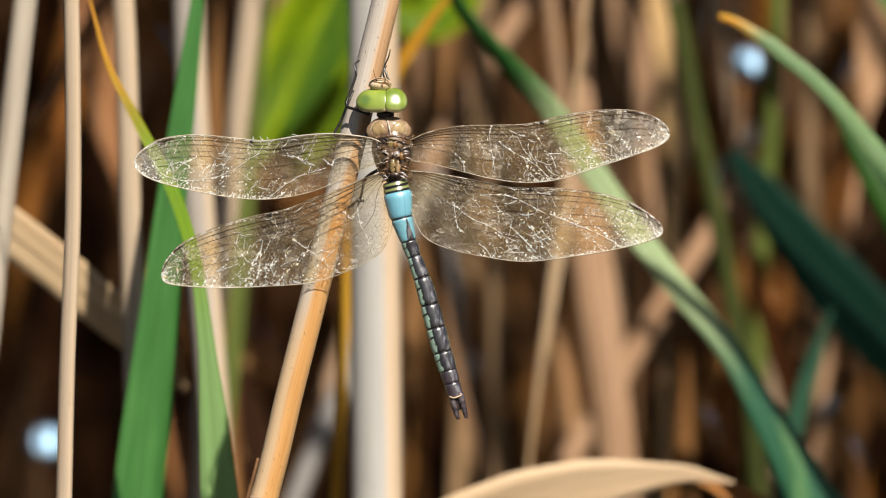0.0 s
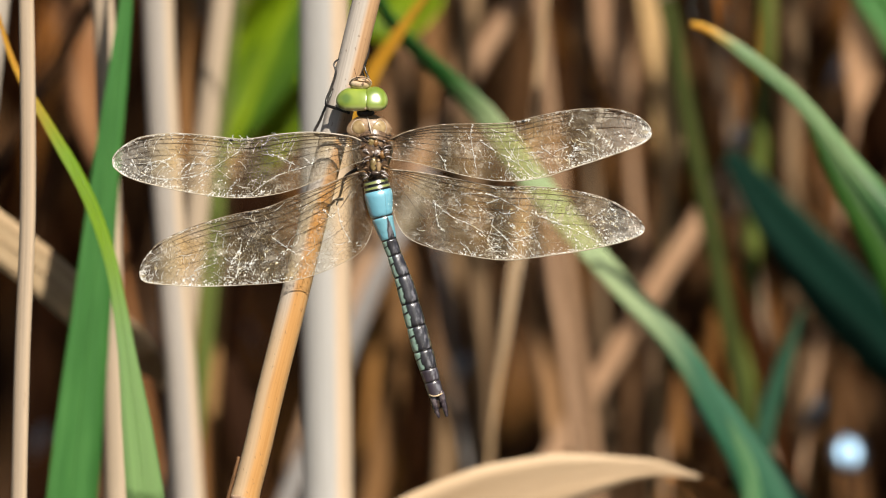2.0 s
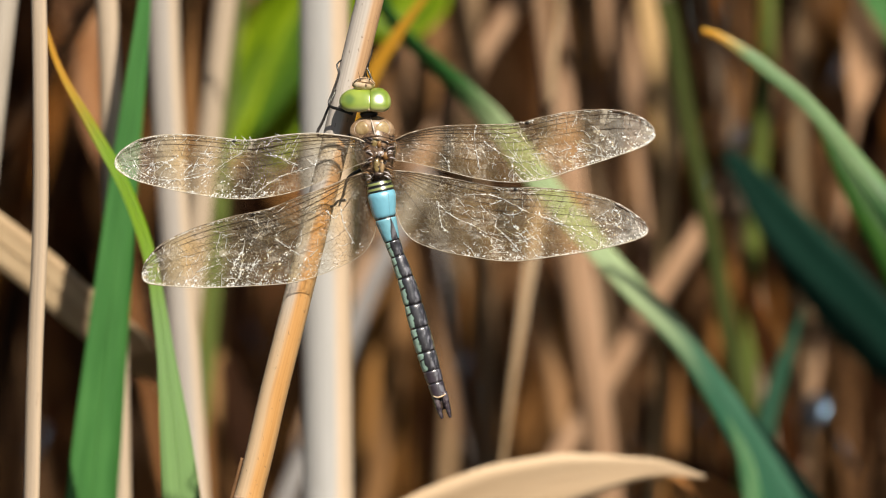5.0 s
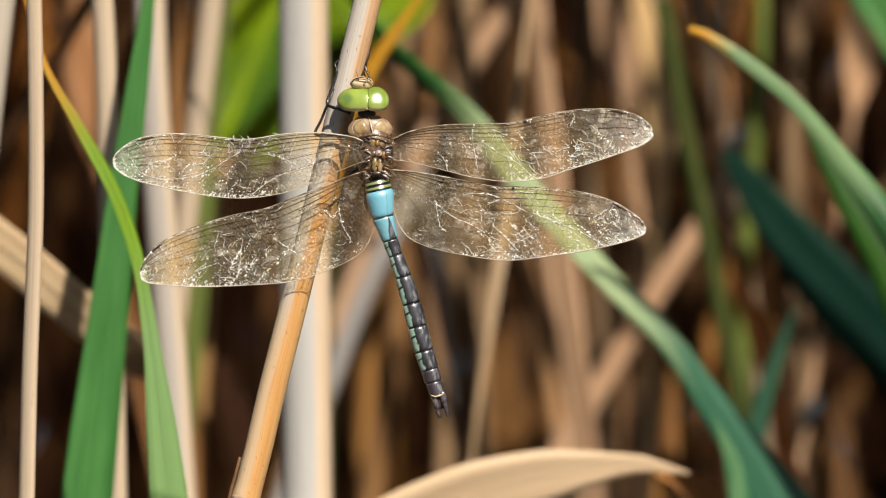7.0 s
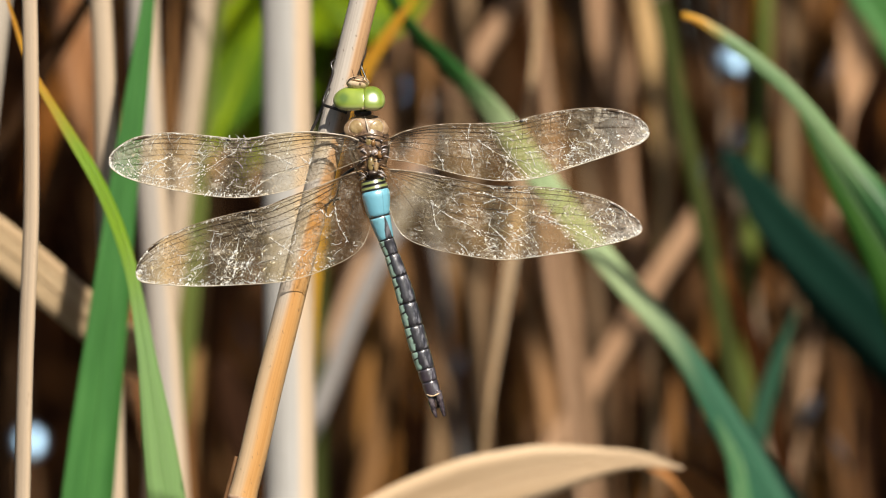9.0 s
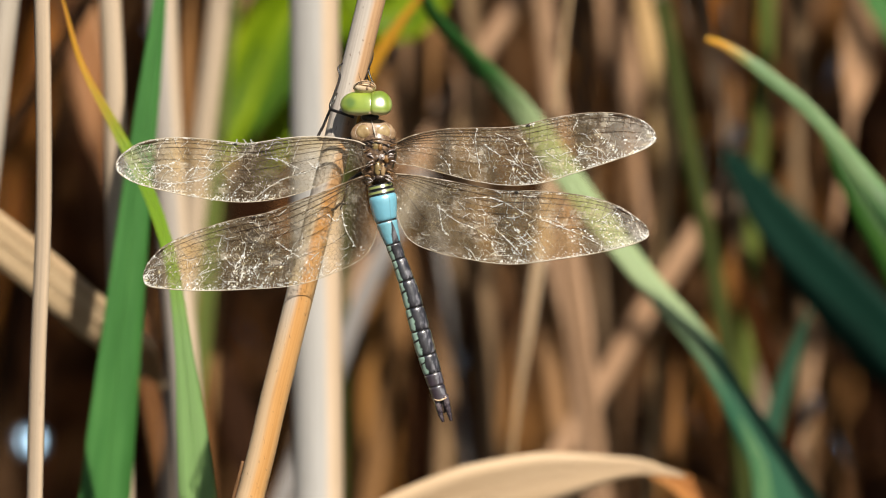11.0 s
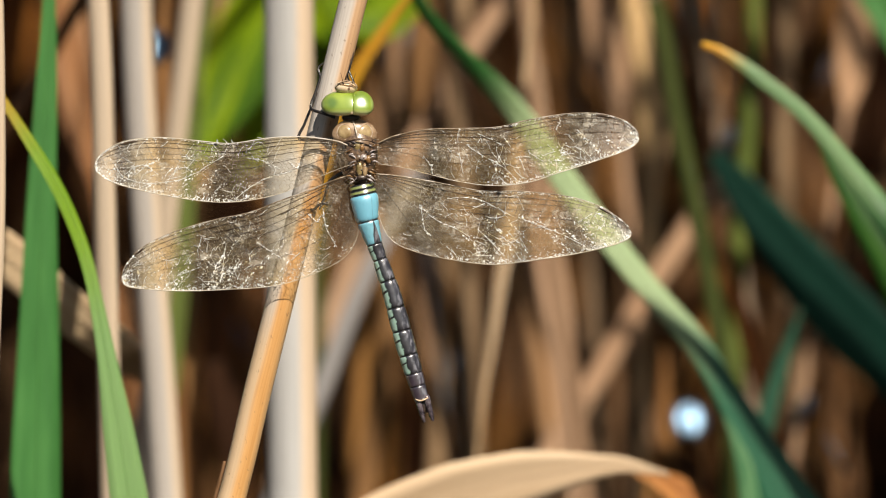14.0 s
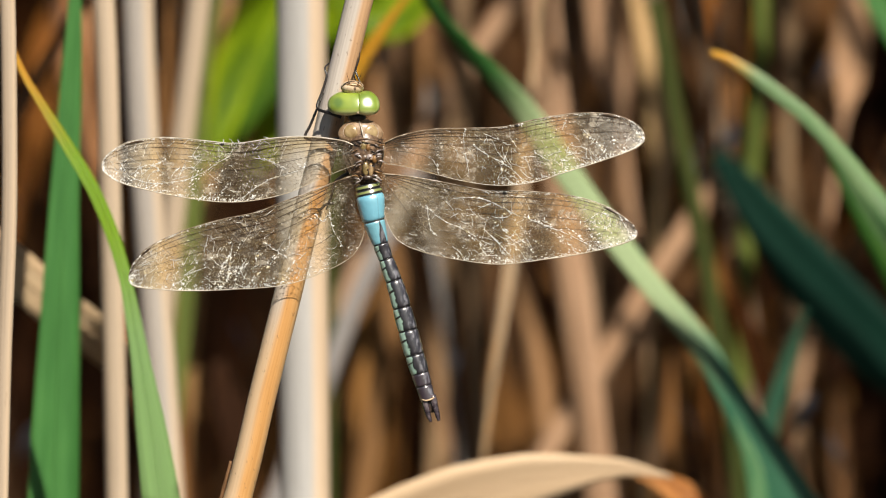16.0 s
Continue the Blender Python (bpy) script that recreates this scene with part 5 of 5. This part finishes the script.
        for j in range(r.randint(3, 11)):
            x += r.uniform(5, 8) * math.cos(a)
            y += r.uniform(5, 8) * math.sin(a)
            if inside(x, y):
                bead(lift(x + r.gauss(0, 1), y + r.gauss(0, 1), 0.00006), r.uniform(0.0001, 0.00023) * r.choice((0.7, 0.8, 1.0, 1.4)))
    # loose glint flecks, denser in the glittery parts
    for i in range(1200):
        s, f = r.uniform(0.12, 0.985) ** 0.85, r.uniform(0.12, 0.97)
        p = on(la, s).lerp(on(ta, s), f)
        if (p - root).length > 120 and glittery(p.x, p.y) + 0.25 * (s - 0.5) > r.uniform(-0.1, 0.5):
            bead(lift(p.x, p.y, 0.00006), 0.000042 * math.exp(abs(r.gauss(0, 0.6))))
    # pale glint beads along the hind edge, along the front edge and over the tip
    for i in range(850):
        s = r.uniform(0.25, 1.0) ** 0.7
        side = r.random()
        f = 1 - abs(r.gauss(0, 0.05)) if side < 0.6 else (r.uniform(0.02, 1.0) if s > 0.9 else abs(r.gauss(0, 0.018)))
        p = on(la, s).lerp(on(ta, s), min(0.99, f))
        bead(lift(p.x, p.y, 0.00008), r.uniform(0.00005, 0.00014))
    if fray:
        for i in range(9):
            p = on(la, r.uniform(*fray))
            c0 = lift(p.x, p.y, 0.0001)
            c1 = c0 + Vector((r.uniform(-0.0007, 0.0007), r.uniform(-0.0002, 0.0007), 0.0001))
            c2 = c1 + Vector((r.uniform(-0.0006, 0.0006), r.uniform(-0.0004, 0.0004), 0.0))
            w0 = r.uniform(0.00004, 0.0001)
            strut(c0, c1, w0)
            strut(c1, c2, w0 * 0.7)
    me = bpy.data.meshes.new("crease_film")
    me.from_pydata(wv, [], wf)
    tagged(part("crease_film", me, CREASE_GLINT, wing, "white strips and beads standing in for sun glints"), kind="stuff")
    return wing


wing_part("forewing", [(644, 250), (620, 241), (560, 234), (500, 237), (437, 246), (380, 241), (310, 235), (250, 242), (216, 260), (203, 274), (200, 285)],
          [(648, 284), (625, 292), (580, 311), (530, 333), (475, 346), (420, 350), (360, 344), (300, 333), (238, 317), (207, 300), (200, 285)],
          0.0022, 21, -0.002, "clear glassy forewing, worn and frayed", 0.66, 0.445,
          (((232, 280), (250, 305), (290, 316), (340, 312), (372, 300), (425, 268)), ((262, 290), (285, 284), (310, 300)), ((465, 272), (492, 276), (523, 290)),
           ((440, 350), (470, 325), (500, 308), (545, 295)), ((540, 278), (555, 290), (560, 278))), 2.4, (0.30, 0.44))
wing_part("hindwing", [(656, 300), (625, 309), (570, 331), (520, 349), (472, 368), (410, 381), (340, 402), (285, 428), (260, 453), (250, 471), (248, 485)],
          [(660, 322), (653, 352), (663, 396), (643, 443), (590, 474), (520, 497), (440, 504), (350, 507), (279, 503), (255, 498), (248, 485)],
          0.0012, 22, -0.003, "clear glassy hindwing, worn and crinkled", 0.70, 0.445,
          (((430, 422), (424, 470), (420, 490)), ((484, 420), (510, 438), (528, 450)), ((392, 446), (405, 462)), ((345, 480), (385, 465)), ((455, 450), (445, 470), (460, 455)),
           ((575, 372), (590, 384), (598, 372)), ((600, 360), (606, 395), (625, 430))), 2.2)
wing_part("forewing", [(694, 247), (725, 233), (780, 222), (840, 220), (904, 218), (960, 205), (1030, 194), (1090, 195), (1128, 207), (1147, 222), (1152, 236)],
          [(696, 282), (735, 288), (790, 302), (840, 314), (900, 321), (960, 315), (1010, 299), (1070, 280), (1122, 262), (1146, 249), (1152, 236)],
          0.0022, 23, -0.001, "clear glassy forewing, worn and crinkled", 0.68, 0.445,
          (((775, 268), (788, 285), (797, 306), (840, 316)), ((852, 250), (880, 268), (915, 288), (940, 312)), ((838, 222), (836, 245), (845, 300)), ((1008, 222), (1016, 206)),
           ((1045, 222), (1062, 240)), ((960, 262), (985, 278))), 0.75)
wing_part("hindwing", [(694, 300), (735, 304), (800, 315), (840, 323), (880, 330), (950, 331), (1030, 340), (1085, 357), (1119, 378), (1136, 393), (1140, 404)],
          [(690, 325), (698, 372), (720, 416), (765, 438), (830, 452), (900, 460), (980, 451), (1050, 440), (1108, 426), (1135, 415), (1140, 404)],
          0.0012, 24, -0.002, "clear glassy hindwing, worn and crinkled", 0.70, 0.445,
          (((770, 358), (800, 382), (830, 395), (858, 412)), ((818, 344), (850, 342), (880, 348), (935, 376)), ((772, 355), (778, 395), (790, 410)), ((872, 398), (900, 425), (918, 445)),
           ((1050, 385), (1075, 368)), ((942, 376), (980, 392), (1015, 405), (1055, 425)), ((1080, 352), (1105, 368), (1122, 395))), 0.72, strings=70)


# ---------------------------------------------------------------- movement in the wind
def shifted(rest, pivot, d, k, dx, dy, roll):
    """The rest pose moved by dx, dy lens units at distance d, less the drift k, and rolled about the pivot."""
    move = Matrix.Translation(RIGHT * ((dx - k) * d / LENS) - UP * (dy * d / LENS))
    return move @ Matrix.Translation(pivot) @ Matrix.Rotation(roll, 4, AHEAD) @ Matrix.Translation(-pivot) @ rest


def sway(ob, spot, d, dx, dy=None, low=None, gap=1.0, still=0.0):
    """Key a plant: dx at the spot; low: the same farther down by gap, which gives the roll."""
    pivot = at(*spot, d)
    rest = ob.matrix_basis.copy()
    rows = []
    for i, t in enumerate(TIMES):
        roll = math.atan((dx[i] - low[i]) / gap) if low else 0.0
        rows.append((t, shifted(rest, pivot, d, DRIFT[i] * (1 - still), dx[i], dy[i] if dy else 0.0, roll)))
    walk(ob, rows)


def less(vals, base):
    return [v - base for v in vals]


def scaled(vals, f):
    return [v * f for v in vals]


def motions():
    body_x = [32, 23, 2.5, -5, -3, 0.5, 0, 0.5, 3, -2, -1, -3, -11, -15.5, -8, 6.5, 7, 0, -18, -24.5, -29, -25, -22, -17.5, -18]
    body_y = [3, 6, 3, 1, 0.5, 0, 0, -0.5, 2, 2.5, 1, 2, 1, -0.5, 0, 8.7, 8.5, 10, 10, 9, 8.3, 9, 7, 6, 8]
    turn = [-1.9, 0, 1.2, 2.3, 0.4, 0, 0, 1.2, 0.8, 2, 1.1, 1, 1.6, 1.8, 1.2, 0.8, 1, 2.7, 4, 3.2, 4.2, 2.7, 3.6, 4, 3.2]
    pivot = at(665, 270, FOCUS)
    rows = []
    for i, t in enumerate(TIMES):
        rest = FLY_REST @ Matrix.Rotation(radians(turn[i]), 4, 'Y')
        rows.append((t, shifted(rest, pivot, FOCUS, DRIFT[i], body_x[i], body_y[i], 0.0)))
    walk(fly, rows)
    sway(perch, (540, 441), PERCH_D, scaled(body_x, 0.97), body_y)

    near = less([129, 101, 67, 58, 49, 58, 61, 70, 74, 63, 63, 57, 41, 37, 55, 77, 69, 47, 17, -6, -5, 1, 7, 12, 16], 60)
    sway(stalk_near, (60, 385), 1.447, near)
    sway(stalk_edge, (10, 60), 1.56, scaled(near, 0.6))
    mid = less([223, 212, 196, 189, 187, 190, 192, 195, 197, 184, 186, 185, 178, 175, 183, 200, 200, 200, 185, 180, 178, 180, 179, 184, 188], 192)
    sway(stalk_mid, (195, 60), 1.575, mid)
    top = less([342, 285, 228, 222, 217, 240, 251, 262, 257, 243, 255, 232, 200, 205, 255, 267, 228, 180, 130, 85, 85, 92, 108, 128, 130], 251)
    low = less([254, 208, 155, 150, 137, 160, 165, 175, 178, 165, 165, 155, 132, 134, 165, 195, 172, 142, 97, 65, 65, 72, 80, 95, 98], 165)
    sway(blade, (251, 60), 1.555, top, None, low, 740)
    m = less([305, 268, 182, 175, 150, 172, 180, 210, 225, 215, 200, 185, 148, 142, 180, 270, 243, 190, 130, 80, 103, 103, 112, 130, 165], 180)
    b = less([390, 365, 295, 275, 258, 270, 280, 312, 330, 305, 300, 290, 252, 255, 295, 358, 345, 298, 260, 225, 228, 232, 245, 255, 285], 280)
    sway(thin, (180, 335), 1.495, m, None, b, 535)
    sway(diag_left, (150, 550), 1.602, [35, 30, 15, 12, 0, 0, 0, 0, 0, -15, -16, -18, -22, -20, -12, -3, -5, -18, -33, -30, -30, -34, -38, -40, -45])
    grey = [61, 46, 23, 15, 7, 10, 0, 6, 17, 1, -8, -8, -17, -32, -20, 14, -6, -17, -35, -45, -32, -40, -39, -20, -29]
    pale = [60, 46, 27, 13, 8, 10, 0, 12, 15, 0, -10, -10, -18, -30, -24, 5, -8, -20, -43, -50, -45, -45, -45, -30, -33]
    sway(grey_stem, (300, 441), 1.645, grey)
    sway(grey_twin, (330, 441), 1.80, grey)
    sway(pale_stem, (375, 70), 1.745, pale)
    sway(green_slip, (390, 200), 1.765, pale)
    sway(yellow_slip, (440, 60), 1.98, pale)
    sway(white_stem, (565, 441), 1.62, [98, 74, 42, 16, 10, 10, 0, 11, 17, -18, -26, -22, -29, -53, -56, -1, -7, -19, -47, -53, -52, -52, -52, -30, -30])
    blob = [72, 64, 30, 13, 8, 10, 0, 13, 21, 0, -12, -14, -19, -33, -23, 16, 6, -10, -31, -38, -26, -22, -18, -4, -5]
    sway(broad, (460, 100), 1.86, blob)
    for ob in (host, broad_low, broad_front, broad_twin):
        sway(ob, (600, 60), 1.92, blob)
    sway(withered, (700, 60), 1.66, [45, 30, 12, 8, 5, 4, 0, 2, 5, 0, -3, -6, -12, -15, -12, -5, -8, -12, -20, -25, -25, -28, -30, -28, -28])
    mid_x = [90, 60, 30, 5, -10, -5, 0, 10, 30, -25, -25, -25, -20, -20, 0, 45, 40, 40, 25, 30, 35, 35, 40, 35, 45]
    top_x = [150, 85, 35, 10, 5, 10, 0, 15, 10, -40, -55, -50, -50, -50, 10, 75, 60, 60, 30, 40, 40, 45, 55, 65, 70]
    low_x = [75, 55, 15, -15, -10, 0, 0, 5, 5, -35, -35, -40, -40, -30, -30, 15, 10, 0, -15, -15, -15, -5, -5, -5, 0]
    sway(twist_leaf, (1085, 480), 1.682, mid_x, None, [m - 0.6 * (t - b) for m, t, b in zip(mid_x, top_x, low_x)], 640)
    sway(young_leaf, (1330, 820), 1.672, low_x)
    sway(teal_leaf, (1390, 660), 1.80, scaled(low_x, 0.6))
    tip_x = less([1310, 1290, 1265, 1265, 1260, 1257, 1270, 1275, 1285, 1262, 1257, 1255, 1250, 1237, 1245, 1290, 1277, 1270, 1270, 1280, 1280, 1272, 1275, 1277, 1295], 1270)
    tip_y = less([42, 35, 35, 48, 55, 47, 60, 65, 68, 65, 65, 47, 50, 42, 40, 88, 80, 92, 85, 100, 92, 95, 97, 97, 107], 60)
    sway(tip_leaf, (1270, 60), 1.62, tip_x, tip_y)
    sway(under_leaf, (1515, 380), 1.66, tip_x, tip_y)
    sway(corner_leaf, (1550, 30), 1.86, scaled(tip_x, 0.8), scaled(tip_y, 0.5))
    sway(dark_leaf, (1450, 480), 1.89, [8, 7, 4, 2, 0, -2, 0, 0, 0, -1, -4, -3, -4, -4, -4, -4, -8, -14, -18, -24, -26, -26, -22, -22, -22])
    bot_x = less([1280, 1258, 1247, 1230, 1220, 1215, 1215, 1220, 1230, 1215, 1200, 1200, 1195, 1182, 1190, 1195, 1200, 1200, 1180, 1165, 1165, 1155, 1155, 1163, 1170], 1215)
    bot_y = less([805, 803, 800, 798, 795, 794, 792, 792, 795, 792, 788, 787, 786, 780, 780, 795, 793, 793, 788, 790, 790, 790, 790, 790, 795], 792)
    sway(bottom_leaf, (1050, 800), 1.62, bot_x, bot_y)
    sway(rust_leaf, (1230, 860), 1.70, bot_x, bot_y)
    hang = [72, 55, 25, 5, 0, -3, 0, 15, 28, -5, -30, -25, -35, -45, -10, 40, 32, 10, -32, -50, -22, -28, -25, -2, -10]
    sway(hang_leaf, (900, 560), 1.78, hang)
    sway(grey_stub, (985, 480), 1.895, [75, 62, 45, 40, 8, -5, 0, 15, 42, 20, 10, 15, 10, -5, 5, 25, 30, 35, 25, 0, -10, 0, 15, 40, 30])
    wind = [20, 14, 8, 2, -1, -3, 0, 2, 6, -3, -5, -8, -10, -14, -8, 4, 0, -6, -14, -20, -18, -20, -18, -12, -14]
    for i, ob in enumerate((ochre_stem, pale_lean, grey_lean, cream_lean, brown_lean, olive_stem, olive_twin, tan_fleck, tan_lean,
                            cream_flag, pale_flag, peach_flag, peach_slip, brown_stem, brown_far, grey_low, grey_back, brown_low, tan_stub, rust_back,
                            low_tan, fleck_stem, far_brown, top_grey, top_brown, mauve_leaf, russet_leaf, russet_stem)):
        f = 1.0 + 0.35 * math.sin(i * 2.1)
        sway(ob, (784, 441), 1.92, [k + 0.6 * f * (w - k) + 5 * f * math.sin(t * 1.7 + i * 2.0) - 5 * f * math.sin(3 * 1.7 + i * 2.0)
                                    for t, k, w in zip(TIMES, DRIFT, wind)])
    # the added glint ovals turn on their stalks, into the sun at their times
    for i, ob in enumerate(wet):
        rest = ob.matrix_basis.copy()
        walk(ob, [(t, rest @ Matrix.Rotation(radians(0 if t in FLASHES[i][3] else 84 * (-1) ** i), 4, 'Z')) for t in TIMES])
    # stems deep in the bed nod a few millimetres, each in its own time
    for i, ob in enumerate(bed):
        rest = ob.matrix_basis.copy()
        rows = []
        for j in range(33):
            t = j * 0.5
            a = radians(0.35 * math.sin(t * (1.2 + 0.05 * (i % 9)) + i * 1.7) + 0.2 * math.sin(t * 2.9 + i))
            rows.append((t, Matrix.Translation(rest.translation) @ Matrix.Rotation(a, 4, 'Y') @ Matrix.Translation(-rest.translation) @ rest))
        walk(ob, rows)


motions()
